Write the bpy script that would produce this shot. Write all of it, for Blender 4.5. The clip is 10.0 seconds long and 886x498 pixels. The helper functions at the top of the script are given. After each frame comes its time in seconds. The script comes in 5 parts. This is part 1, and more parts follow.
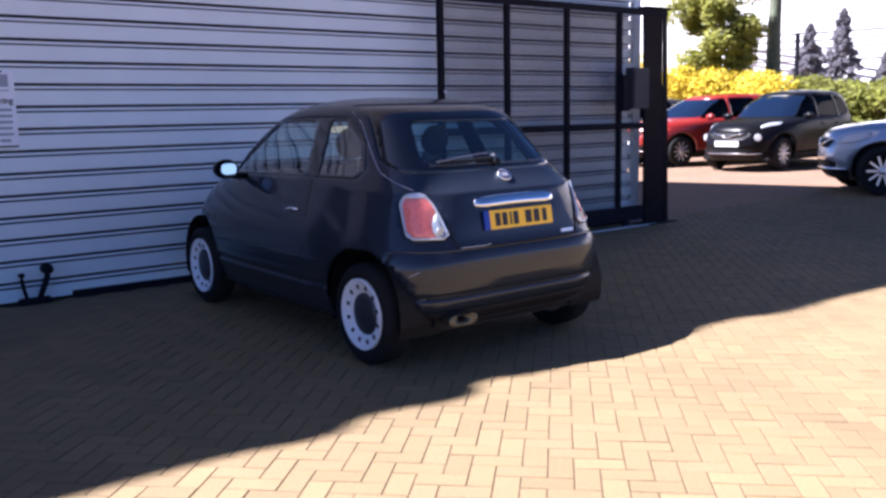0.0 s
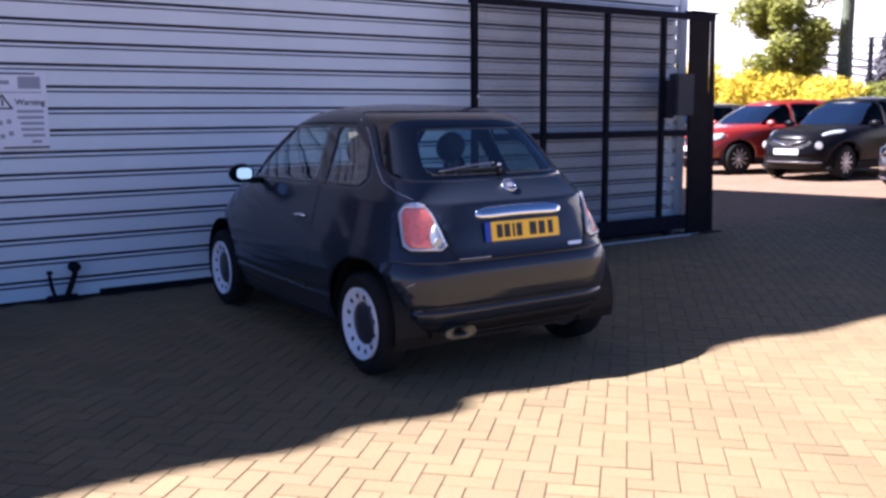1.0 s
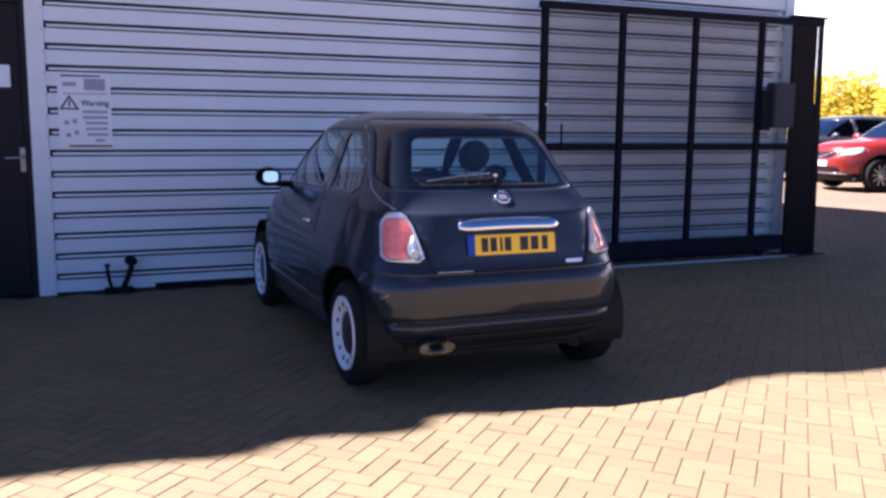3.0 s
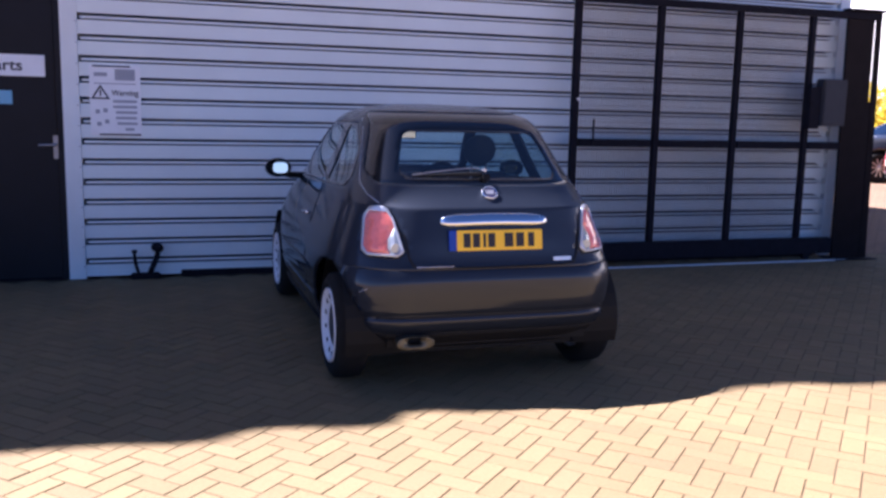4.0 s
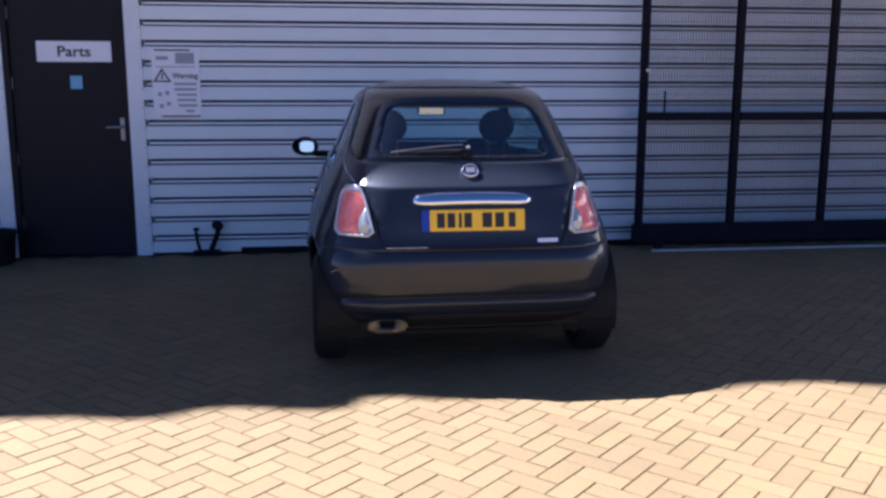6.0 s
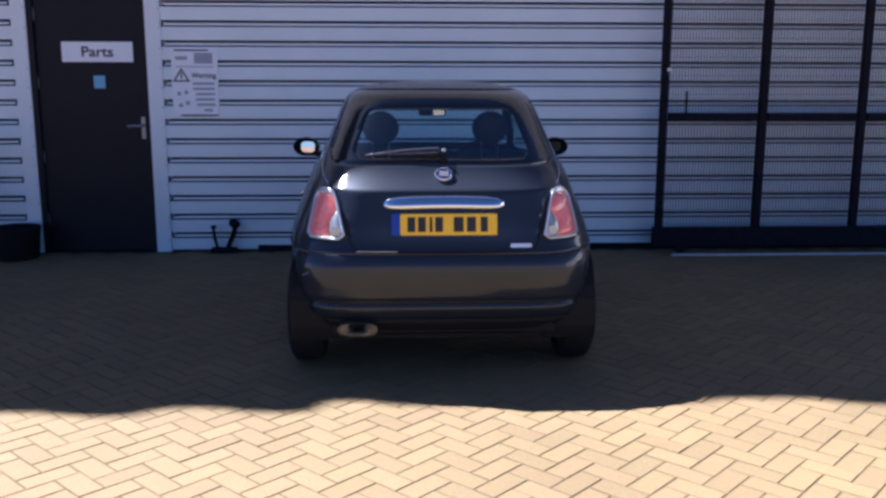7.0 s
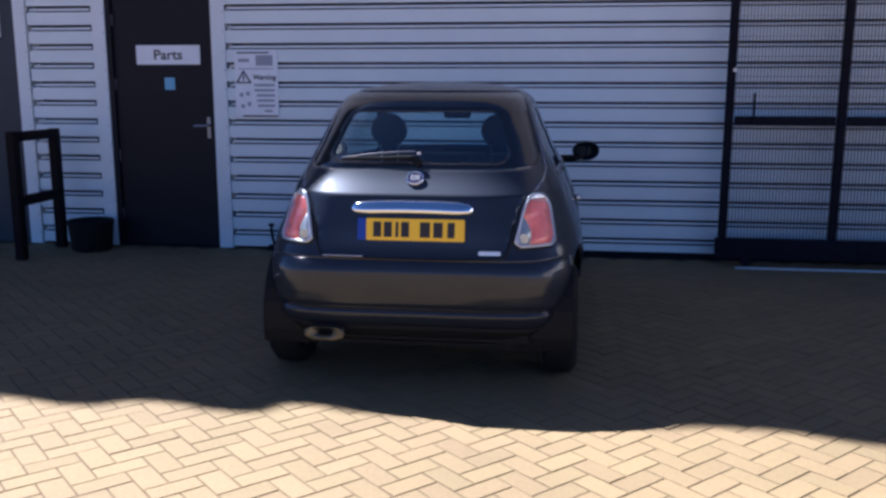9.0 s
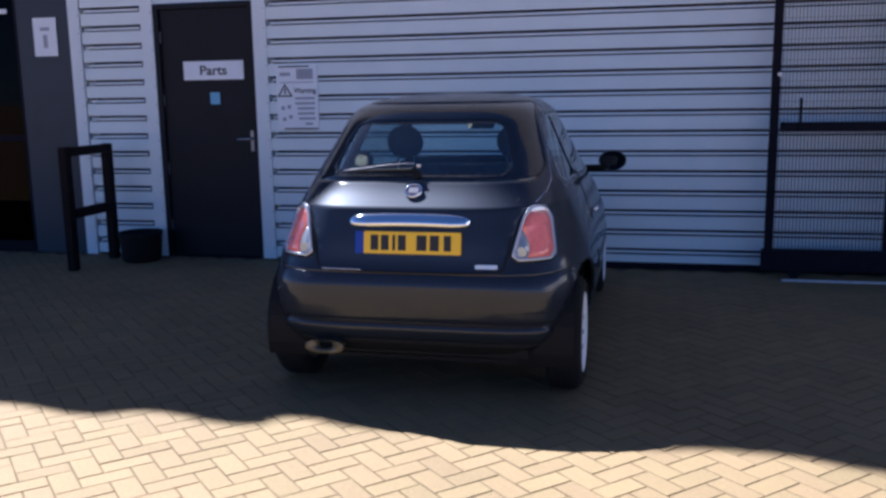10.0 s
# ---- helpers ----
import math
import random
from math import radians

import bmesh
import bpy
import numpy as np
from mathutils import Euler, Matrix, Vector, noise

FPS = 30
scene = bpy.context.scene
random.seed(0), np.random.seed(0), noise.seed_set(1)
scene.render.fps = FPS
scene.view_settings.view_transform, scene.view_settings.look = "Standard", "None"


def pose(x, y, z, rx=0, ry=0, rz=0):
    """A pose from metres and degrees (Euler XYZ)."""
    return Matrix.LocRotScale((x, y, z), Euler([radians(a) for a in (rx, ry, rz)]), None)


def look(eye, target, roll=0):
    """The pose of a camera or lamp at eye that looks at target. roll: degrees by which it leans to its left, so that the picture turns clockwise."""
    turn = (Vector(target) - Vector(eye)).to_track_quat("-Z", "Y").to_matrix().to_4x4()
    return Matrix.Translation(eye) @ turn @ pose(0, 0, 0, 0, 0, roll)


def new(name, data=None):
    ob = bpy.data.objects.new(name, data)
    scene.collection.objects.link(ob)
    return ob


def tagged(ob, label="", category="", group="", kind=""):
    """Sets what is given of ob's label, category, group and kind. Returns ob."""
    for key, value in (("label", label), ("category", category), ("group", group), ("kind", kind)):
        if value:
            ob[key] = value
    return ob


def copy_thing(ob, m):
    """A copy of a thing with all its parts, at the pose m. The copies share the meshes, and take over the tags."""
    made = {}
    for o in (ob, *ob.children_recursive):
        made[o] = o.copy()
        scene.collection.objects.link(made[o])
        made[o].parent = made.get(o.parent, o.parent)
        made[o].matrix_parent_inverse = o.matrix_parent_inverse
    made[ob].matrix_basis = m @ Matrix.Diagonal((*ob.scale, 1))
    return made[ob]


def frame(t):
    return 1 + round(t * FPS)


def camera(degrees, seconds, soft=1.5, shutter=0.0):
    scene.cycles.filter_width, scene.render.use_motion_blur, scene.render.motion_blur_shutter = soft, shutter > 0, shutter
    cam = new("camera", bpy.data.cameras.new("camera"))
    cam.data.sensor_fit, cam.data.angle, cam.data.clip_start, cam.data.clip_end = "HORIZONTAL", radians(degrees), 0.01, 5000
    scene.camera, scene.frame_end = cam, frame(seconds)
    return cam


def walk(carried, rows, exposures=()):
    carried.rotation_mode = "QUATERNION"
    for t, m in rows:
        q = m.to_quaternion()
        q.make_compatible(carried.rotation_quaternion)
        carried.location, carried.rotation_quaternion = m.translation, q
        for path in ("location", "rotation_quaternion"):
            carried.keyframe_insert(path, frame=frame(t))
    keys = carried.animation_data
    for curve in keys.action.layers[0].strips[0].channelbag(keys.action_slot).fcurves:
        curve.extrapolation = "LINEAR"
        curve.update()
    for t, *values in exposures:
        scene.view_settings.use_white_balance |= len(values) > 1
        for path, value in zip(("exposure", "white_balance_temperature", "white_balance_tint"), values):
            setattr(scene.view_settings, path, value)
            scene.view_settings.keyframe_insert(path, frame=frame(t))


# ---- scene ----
cam = camera(53.6, 10.0, soft=2.8)
PATH = [
    (0, (-3.315, -7.24, 1.371), (-2.114, -5.669, 1.069), -1.2),
    (0.5, (-3.149, -7.317, 1.402), (-1.978, -5.728, 1.076), 0.4),
    (1, (-2.976, -7.378, 1.408), (-1.897, -5.721, 1.11), -0.5),
    (1.5, (-2.752, -7.52, 1.428), (-1.798, -5.782, 1.162), -0.1),
    (2, (-2.567, -7.588, 1.418), (-1.676, -5.818, 1.146), -0.2),
    (2.5, (-2.313, -7.62, 1.41), (-1.489, -5.817, 1.14), -0.1),
    (2.7, (-2.235, -7.626, 1.414), (-1.427, -5.818, 1.136), 0.1),
    (3.8, (-1.734, -7.788, 1.434), (-1.096, -5.918, 1.131), 1.6),
    (4, (-1.632, -7.791, 1.429), (-1.027, -5.909, 1.126), 1.3),
    (4.5, (-1.395, -7.794, 1.413), (-0.875, -5.888, 1.101), -0.3),
    (5, (-1.169, -7.79, 1.427), (-0.721, -5.868, 1.102), 0.3),
    (5.5, (-0.906, -7.818, 1.425), (-0.561, -5.876, 1.094), -0.4),
    (5.7, (-0.816, -7.824, 1.422), (-0.514, -5.878, 1.080), -0.3),
    (6.8, (-0.302, -7.822, 1.443), (-0.180, -5.860, 1.077), 0.4),
    (7, (-0.206, -7.81, 1.453), (-0.114, -5.845, 1.089), 0.1),
    (7.5, (0.019, -7.798, 1.45), (0.025, -5.829, 1.099), -0.8),
    (8, (0.291, -7.802, 1.461), (0.183, -5.837, 1.1), -0.3),
    (8.5, (0.463, -7.739, 1.443), (0.266, -5.779, 1.094), -0.7),
    (9, (0.672, -7.661, 1.461), (0.421, -5.71, 1.098), 0.1),
    (9.5, (0.82, -7.583, 1.454), (0.501, -5.639, 1.11), -0.6),
    (10, (1.07, -7.534, 1.47), (0.628, -5.614, 1.128), -0.9),
]
walk(cam, [(t, look(eye, target, roll)) for t, eye, target, roll in PATH],
     exposures=[(0.0, 2.48, 4970, 23.0), (2.5, 2.54, 4985, 23.5), (4.0, 2.56, 5055, 26.5), (5.0, 2.52, 5045, 26.0), (5.5, 2.43, 4990, 23.0), (7.5, 2.27, 4925, 18.0), (10.0, 2.22, 4835, 16.0)])

# ---- light ----
SUN_TO = Vector((-0.66, 0.485, 1.0)).normalized()          # towards the sun, behind the building
sky_world = bpy.data.worlds.new("sky")
scene.world = sky_world
sky_world.use_nodes = True
wn = sky_world.node_tree
bg = wn.nodes["Background"]
sky = wn.nodes.new("ShaderNodeTexSky")
sky.sky_type = 'NISHITA'
sky.sun_disc = False
sky.sun_elevation = math.asin(SUN_TO.z)
sky.sun_rotation = math.atan2(SUN_TO.x, SUN_TO.y)
sky.air_density, sky.dust_density, sky.ozone_density = 0.46, 0.20, 2.0
bg.inputs["Strength"].default_value = 0.0285
wn.links.new(sky.outputs[0], bg.inputs["Color"])
sun_data = bpy.data.lights.new("sun", 'SUN')
sun_data.energy, sun_data.angle, sun_data.color = 4.5, radians(0.6), (1.0, 0.85, 0.65)
sun = new("sun", sun_data)
sun.matrix_world = look(SUN_TO * 40, (0, 0, 0))

# ---- materials ----
def material(name, colour, rough=0.5, metal=0.0, coat=0.0, spec=0.5, vary=0.0, scale=20.0, bump=0.0, bump_scale=80.0,
             per_object=0.0, per_island=0.0, stain=0.0, stain_scale=1.5, hue=0.0):
    m = bpy.data.materials.new(name)
    m.use_nodes = True
    nt = m.node_tree
    b = nt.nodes["Principled BSDF"]
    b.inputs["Base Color"].default_value = (*colour, 1)
    b.inputs["Roughness"].default_value = rough
    b.inputs["Metallic"].default_value = metal
    b.inputs["Coat Weight"].default_value = coat
    b.inputs["Coat Roughness"].default_value = 0.04
    b.inputs["Specular IOR Level"].default_value = spec
    geo = nt.nodes.new("ShaderNodeNewGeometry")
    value = None

    def noise_value(sc, amount, detail=4.0):
        n = nt.nodes.new("ShaderNodeTexNoise")
        n.inputs["Scale"].default_value = sc
        n.inputs["Detail"].default_value = detail
        nt.links.new(geo.outputs["Position"], n.inputs["Vector"])
        r = nt.nodes.new("ShaderNodeMapRange")
        r.inputs["From Min"].default_value, r.inputs["From Max"].default_value = 0.25, 0.75
        r.inputs["To Min"].default_value, r.inputs["To Max"].default_value = 1 - amount, 1 + amount
        nt.links.new(n.outputs["Fac"], r.inputs["Value"])
        return r.outputs["Result"]

    def times(a, c):
        if a is None:
            return c
        k = nt.nodes.new("ShaderNodeMath")
        k.operation = 'MULTIPLY'
        nt.links.new(a, k.inputs[0])
        nt.links.new(c, k.inputs[1])
        return k.outputs[0]

    if vary:
        value = times(value, noise_value(scale, vary))
    if stain:
        value = times(value, noise_value(stain_scale, stain, 6.0))
    for amount, node, out in ((per_object, "ShaderNodeObjectInfo", "Random"), (per_island, "ShaderNodeNewGeometry", "Random Per Island")):
        if amount:
            src = nt.nodes.new(node)
            r = nt.nodes.new("ShaderNodeMapRange")
            r.inputs["To Min"].default_value, r.inputs["To Max"].default_value = 1 - amount, 1 + amount
            nt.links.new(src.outputs[out], r.inputs["Value"])
            value = times(value, r.outputs["Result"])
    if value is not None:
        hsv = nt.nodes.new("ShaderNodeHueSaturation")
        hsv.inputs["Color"].default_value = (*colour, 1)
        nt.links.new(value, hsv.inputs["Value"])
        if hue:
            src = nt.nodes.new("ShaderNodeObjectInfo" if per_object else "ShaderNodeNewGeometry")
            mixed = nt.nodes.new("ShaderNodeMath")
            mixed.operation = 'MULTIPLY'
            mixed.inputs[1].default_value = 37.0
            whole = nt.nodes.new("ShaderNodeMath")
            whole.operation = 'FRACT'
            shift = nt.nodes.new("ShaderNodeMapRange")
            shift.inputs["To Min"].default_value, shift.inputs["To Max"].default_value = 0.5 - hue, 0.5 + hue * 0.6
            nt.links.new(src.outputs["Random" if per_object else "Random Per Island"], mixed.inputs[0])
            nt.links.new(mixed.outputs[0], whole.inputs[0])
            nt.links.new(whole.outputs[0], shift.inputs["Value"])
            nt.links.new(shift.outputs["Result"], hsv.inputs["Hue"])
        nt.links.new(hsv.outputs["Color"], b.inputs["Base Color"])
    if bump:
        n = nt.nodes.new("ShaderNodeTexNoise")
        n.inputs["Scale"].default_value, n.inputs["Detail"].default_value = bump_scale, 5.0
        nt.links.new(geo.outputs["Position"], n.inputs["Vector"])
        p = nt.nodes.new("ShaderNodeBump")
        p.inputs["Strength"].default_value, p.inputs["Distance"].default_value = bump, 0.01
        nt.links.new(n.outputs["Fac"], p.inputs["Height"])
        nt.links.new(p.outputs["Normal"], b.inputs["Normal"])
    return m


def pane_material(name, tint, gloss_least=0.10, gloss_most=1.0):
    """Thin glass: it lets light straight through with a tint and mirrors by Fresnel."""
    m = bpy.data.materials.new(name)
    m.use_nodes = True
    nt = m.node_tree
    out = nt.nodes["Material Output"]
    nt.nodes.remove(nt.nodes["Principled BSDF"])
    clear = nt.nodes.new("ShaderNodeBsdfTransparent")
    clear.inputs["Color"].default_value = (*tint, 1)
    gloss = nt.nodes.new("ShaderNodeBsdfGlossy")
    gloss.inputs["Roughness"].default_value = 0.01
    facing = nt.nodes.new("ShaderNodeLayerWeight")
    facing.inputs["Blend"].default_value = 0.5
    power = nt.nodes.new("ShaderNodeMath")
    power.operation = 'POWER'
    power.inputs[1].default_value = 4.0
    nt.links.new(facing.outputs["Facing"], power.inputs[0])
    fres = nt.nodes.new("ShaderNodeMapRange")
    fres.inputs["To Min"].default_value, fres.inputs["To Max"].default_value = gloss_least, gloss_most
    nt.links.new(power.outputs[0], fres.inputs["Value"])
    mix = nt.nodes.new("ShaderNodeMixShader")
    nt.links.new(fres.outputs[0], mix.inputs[0])
    nt.links.new(clear.outputs[0], mix.inputs[1])
    nt.links.new(gloss.outputs[0], mix.inputs[2])
    nt.links.new(mix.outputs[0], out.inputs["Surface"])
    return m


M_WALL = material("pale_blue_grey_cladding", (0.79, 0.86, 0.88), 0.42, vary=0.03, scale=3.0, stain=0.05, stain_scale=0.9, bump=0.02, bump_scale=12)
# Dark colour standing in for the shade inside the cladding undercuts.
M_UNDERCUT_SHADE = material("undercut_shade", (0.20, 0.21, 0.25), 0.8, vary=0.3, scale=8)
M_TRIM = material("white_flashing", (0.79, 0.84, 0.86), 0.4, vary=0.04, scale=4.0)
M_PAVER = material("buff_paver", (0.200, 0.144, 0.067), 0.85, vary=0.10, scale=60, per_object=0.09, hue=0.005, bump=0.5, bump_scale=160, stain=0.12, stain_scale=1.1)
M_PAVER_ALL = material("buff_paver_field", (0.200, 0.144, 0.067), 0.85, vary=0.10, scale=60, per_island=0.09, hue=0.005, bump=0.5, bump_scale=160, stain=0.12, stain_scale=1.1)
M_GROUND = material("jointing_sand", (0.095, 0.066, 0.033), 0.95, vary=0.25, scale=40, bump=0.6, bump_scale=90, stain=0.2, stain_scale=0.6)
M_YARD = material("yard_paving", (0.206, 0.140, 0.073), 0.9, vary=0.15, scale=30, bump=0.4, bump_scale=60, stain=0.15, stain_scale=0.35)
M_BLACK_STEEL = material("black_painted_steel", (0.013, 0.0125, 0.019), 0.7, spec=0.08, vary=0.2, scale=15, bump=0.05)
M_BROWN_STEEL = material("brown_black_post", (0.010, 0.006, 0.007), 0.7, spec=0.15, vary=0.25, scale=9, bump=0.05)
M_WIRE = material("weathered_mesh_wire", (0.125, 0.108, 0.105), 0.7, spec=0.2, vary=0.3, scale=6)
M_DOOR = material("charcoal_door_paint", (0.0058, 0.0064, 0.0115), 0.55, spec=0.28, vary=0.12, scale=6, stain=0.15)
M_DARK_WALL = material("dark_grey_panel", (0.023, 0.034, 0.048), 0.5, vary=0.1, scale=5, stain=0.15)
M_BOX = material("grey_control_box", (0.042, 0.044, 0.054), 0.6, spec=0.25, vary=0.06, scale=10)
M_PAPER = material("white_sign_plastic", (0.86, 0.88, 0.92), 0.35, vary=0.03, scale=9)
M_INK = material("black_print", (0.02, 0.02, 0.03), 0.6)
M_GREYINK = material("grey_print", (0.36, 0.38, 0.44), 0.6)
M_BLUE = material("blue_sticker", (0.20, 0.47, 0.68), 0.4)
M_STEEL = material("brushed_steel", (0.45, 0.45, 0.48), 0.35, metal=1.0)
M_CONCRETE = material("concrete_edge", (0.58, 0.58, 0.58), 0.9, vary=0.2, scale=30, bump=0.3)
M_ROOF = material("grey_roof_sheet", (0.35, 0.36, 0.38), 0.5, vary=0.1, scale=3)
M_PAINT = material("slate_black_metallic_paint", (0.022, 0.028, 0.044), 0.48, metal=0.45, spec=0.1, coat=0.75, vary=0.10, scale=400)
M_PAINT.node_tree.nodes["Principled BSDF"].inputs["Coat Roughness"].default_value = 0.10
M_GLOSSBLACK = material("black_glass_border", (0.008, 0.008, 0.010), 0.12, coat=0.5)
M_SEAM = material("shut_line", (0.004, 0.004, 0.005), 0.8)
M_RUBBER = material("tyre_rubber", (0.009, 0.009, 0.010), 0.85, spec=0.3, vary=0.2, scale=30, bump=0.2)
M_PLASTIC = material("black_plastic", (0.006, 0.006, 0.007), 0.65, spec=0.25, bump=0.1)
M_RIM = material("white_wheel_paint", (0.80, 0.81, 0.86), 0.4, vary=0.04, scale=15)
M_HUB = material("dark_hub_cap", (0.05, 0.05, 0.06), 0.35, metal=0.4)
M_ALLOY = material("alloy_wheel", (0.68, 0.68, 0.70), 0.35, metal=0.8)
M_CHROME = material("chrome", (0.82, 0.84, 0.88), 0.06, metal=1.0)
M_EXHAUST = material("exhaust_steel", (0.15, 0.135, 0.10), 0.55, metal=1.0, vary=0.4, scale=40)
M_LAMP_RED = material("red_lamp_lens", (0.90, 0.23, 0.20), 0.15, coat=1.0, vary=0.1, scale=60)
M_LAMP_CLEAR = material("clear_lamp_lens", (0.42, 0.47, 0.54), 0.18, coat=1.0, metal=0.3)
M_PLATE = material("yellow_plate", (0.95, 0.60, 0.010), 0.45)
M_PLATE_WHITE = material("white_plate", (0.6, 0.6, 0.6), 0.4)
M_PLATE_BLUE = material("blue_band", (0.01, 0.05, 0.40), 0.4)
M_SEAT = material("dark_seat_fabric", (0.04, 0.04, 0.048), 0.85, vary=0.2, scale=90)
M_SATIN = material("satin_silver_rim", (0.60, 0.63, 0.70), 0.24, metal=0.4, coat=0.6)
# Pale metal for highlight lines laid on the dark bodywork.
M_GLINT = material("glint_line_paint", (0.42, 0.44, 0.52), 0.2, metal=0.7, coat=1.0)
M_DULL = material("dull_dark_steel", (0.09, 0.09, 0.10), 0.5, metal=0.6)
M_HANDLE = material("worn_steel_handle", (0.32, 0.32, 0.34), 0.45, metal=0.7, vary=0.15, scale=30)
M_BADGE = material("badge_centre", (0.018, 0.016, 0.055), 0.7, spec=0.1)
M_PANE = pane_material("tinted_pane", (0.78, 0.92, 0.94), 0.13)
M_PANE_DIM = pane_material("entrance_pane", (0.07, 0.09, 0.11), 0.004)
M_PANE_SIDE = pane_material("side_pane", (0.60, 0.78, 0.80), 0.20)
M_PANE_DARK = pane_material("dark_tinted_pane", (0.035, 0.045, 0.048), 0.025, 0.05)
M_PANE_SKY = pane_material("raked_screen_pane", (0.12, 0.16, 0.18), 0.62)
M_MIRROR = material("mirror_glass", (0.72, 0.74, 0.76), 0.02, metal=1.0)

# the far yard keeps the paving's courses as a pattern too fine to be laid piece by piece
nt = M_YARD.node_tree
courses = nt.nodes.new("ShaderNodeTexBrick")
courses.inputs["Scale"].default_value = 1.0
courses.inputs["Brick Width"].default_value, courses.inputs["Row Height"].default_value = 0.21, 0.105
courses.inputs["Mortar Size"].default_value = 0.006
for name, tone in (("Color1", 1.08), ("Color2", 0.90), ("Mortar", 0.45)):
    courses.inputs[name].default_value = (0.210 * tone, 0.130 * tone, 0.078 * tone, 1)
spin = nt.nodes.new("ShaderNodeMapping")
spin.inputs["Rotation"].default_value = (0, 0, radians(45))
where = nt.nodes.new("ShaderNodeNewGeometry")
nt.links.new(where.outputs["Position"], spin.inputs["Vector"])
nt.links.new(spin.outputs["Vector"], courses.inputs["Vector"])
for n in nt.nodes:
    if n.bl_idname == "ShaderNodeHueSaturation":
        nt.links.new(courses.outputs["Color"], n.inputs["Color"])

# ---- building helpers ----
def link(name, bm, mat, parent=None, label="", smooth=False):
    me = bpy.data.meshes.new(name)
    bm.normal_update()
    bm.to_mesh(me)
    bm.free()
    for m in (mat if isinstance(mat, (list, tuple)) else [mat]):
        me.materials.append(m)
    if smooth:
        me.polygons.foreach_set("use_smooth", [True] * len(me.polygons))
    ob = new(name, me)
    if parent is not None:
        ob.parent = parent
    if label:
        ob["label"] = label
    return ob


def part(name, bm, mat, parent, label="", smooth=False):
    return link(name, bm, mat, parent, label, smooth)


def box(bm, x0, x1, y0, y1, z0, z1, bevel=0.0):
    m = Matrix.Translation(((x0 + x1) / 2, (y0 + y1) / 2, (z0 + z1) / 2)) @ Matrix.Diagonal((x1 - x0, y1 - y0, z1 - z0, 1))
    r = bmesh.ops.create_cube(bm, size=1.0, matrix=m)
    if bevel:
        edges = list({e for v in r["verts"] for e in v.link_edges})
        bmesh.ops.bevel(bm, geom=edges, offset=bevel, segments=2, affect='EDGES')
    return bm


def boxed(x0, x1, y0, y1, z0, z1, bevel=0.0):
    return box(bmesh.new(), x0, x1, y0, y1, z0, z1, bevel)


def rod(bm, a, b, r, n=12, r2=None):
    a, b = Vector(a), Vector(b)
    q = (b - a).to_track_quat('Z', 'Y').to_matrix().to_4x4()
    bmesh.ops.create_cone(bm, cap_ends=True, segments=n, radius1=r, radius2=r if r2 is None else r2, depth=(b - a).length,
                          matrix=Matrix.Translation((a + b) / 2) @ q)
    return bm


def tube(bm, pts, r, n=8):
    """A round bar bent through the points."""
    pts = [Vector(p) for p in pts]
    rings = []
    for i, p in enumerate(pts):
        d = (pts[min(i + 1, len(pts) - 1)] - pts[max(i - 1, 0)]).normalized()
        side = d.cross(Vector((0, 0, 1)))
        side = side.normalized() if side.length > 1e-3 else Vector((1, 0, 0))
        up = side.cross(d).normalized()
        rings.append([bm.verts.new(p + r * (math.cos(2 * math.pi * k / n) * side + math.sin(2 * math.pi * k / n) * up)) for k in range(n)])
    for a, b in zip(rings, rings[1:]):
        for k in range(n):
            bm.faces.new((a[k], a[(k + 1) % n], b[(k + 1) % n], b[k]))
    bm.faces.new(rings[0][::-1])
    bm.faces.new(rings[-1])
    return bm


def thing(name, label, category, loc=(0, 0, 0), group="", rz=0.0):
    ob = new(name)
    ob.matrix_world = pose(*loc, 0, 0, rz)
    ob.empty_display_size = 0.1
    return tagged(ob, label, category, group)


def structure(ob, label="", category=""):
    return tagged(ob, label, category, kind="structure")


def lettering(name, text, size, loc, mat, parent, spread=1.0, rx=90, rz=0):
    """A word in raised letters, standing upright and facing -y, centred."""
    cu = bpy.data.curves.new(name, 'FONT')
    cu.body, cu.size, cu.align_x, cu.align_y, cu.extrude = text, size, 'CENTER', 'CENTER', 0.0008
    cu.offset = size * 0.018
    tmp = bpy.data.objects.new(name, cu)
    scene.collection.objects.link(tmp)
    dg = bpy.context.evaluated_depsgraph_get()
    dg.update()
    me = bpy.data.meshes.new_from_object(tmp.evaluated_get(dg))
    bpy.data.objects.remove(tmp)
    me.materials.clear()
    me.materials.append(mat)
    ob = new(name, me)
    ob.parent = parent
    ob.matrix_basis = pose(*loc, rx, 0, rz) @ Matrix.Diagonal((spread, 1, 1, 1))
    return ob


# ---- ground: level by the building, rising gently towards the car park ----
def rise(x):
    return 0.15 * min(max((x - 6.0) / 6.5, 0.0), 1.0)


def sheet(x_lines, y_lines, z0):
    b = bmesh.new()
    rows = [[b.verts.new((x, y, rise(x) + z0)) for y in y_lines] for x in x_lines]
    for p, q in zip(rows, rows[1:]):
        for k in range(len(y_lines) - 1):
            b.faces.new((p[k], q[k], q[k + 1], p[k + 1]))
    return b


structure(link("ground", sheet((-600, -60, 0, 6.0, 9, 12.5, 20, 60, 600), (-600, -60, -10, 0, 10, 60, 600), -0.012), M_YARD), "buff block paved yard reaching to the distance", "ground")
paving = structure(link("pavement", sheet((-9.0, 0, 6.0, 9, 11.8), (-12.0, -6, -3, -0.02), -0.0035), M_GROUND), "buff herringbone block paving, half in building shade", "paving")

# ---- building ----
PITCH = 1 / 6
FIRST = 0.175            # upper edge of the lowest groove
DOOR_X0, DOOR_X1 = -3.385, -2.385
WALL_X0, WALL_X1 = DOOR_X1, 5.32
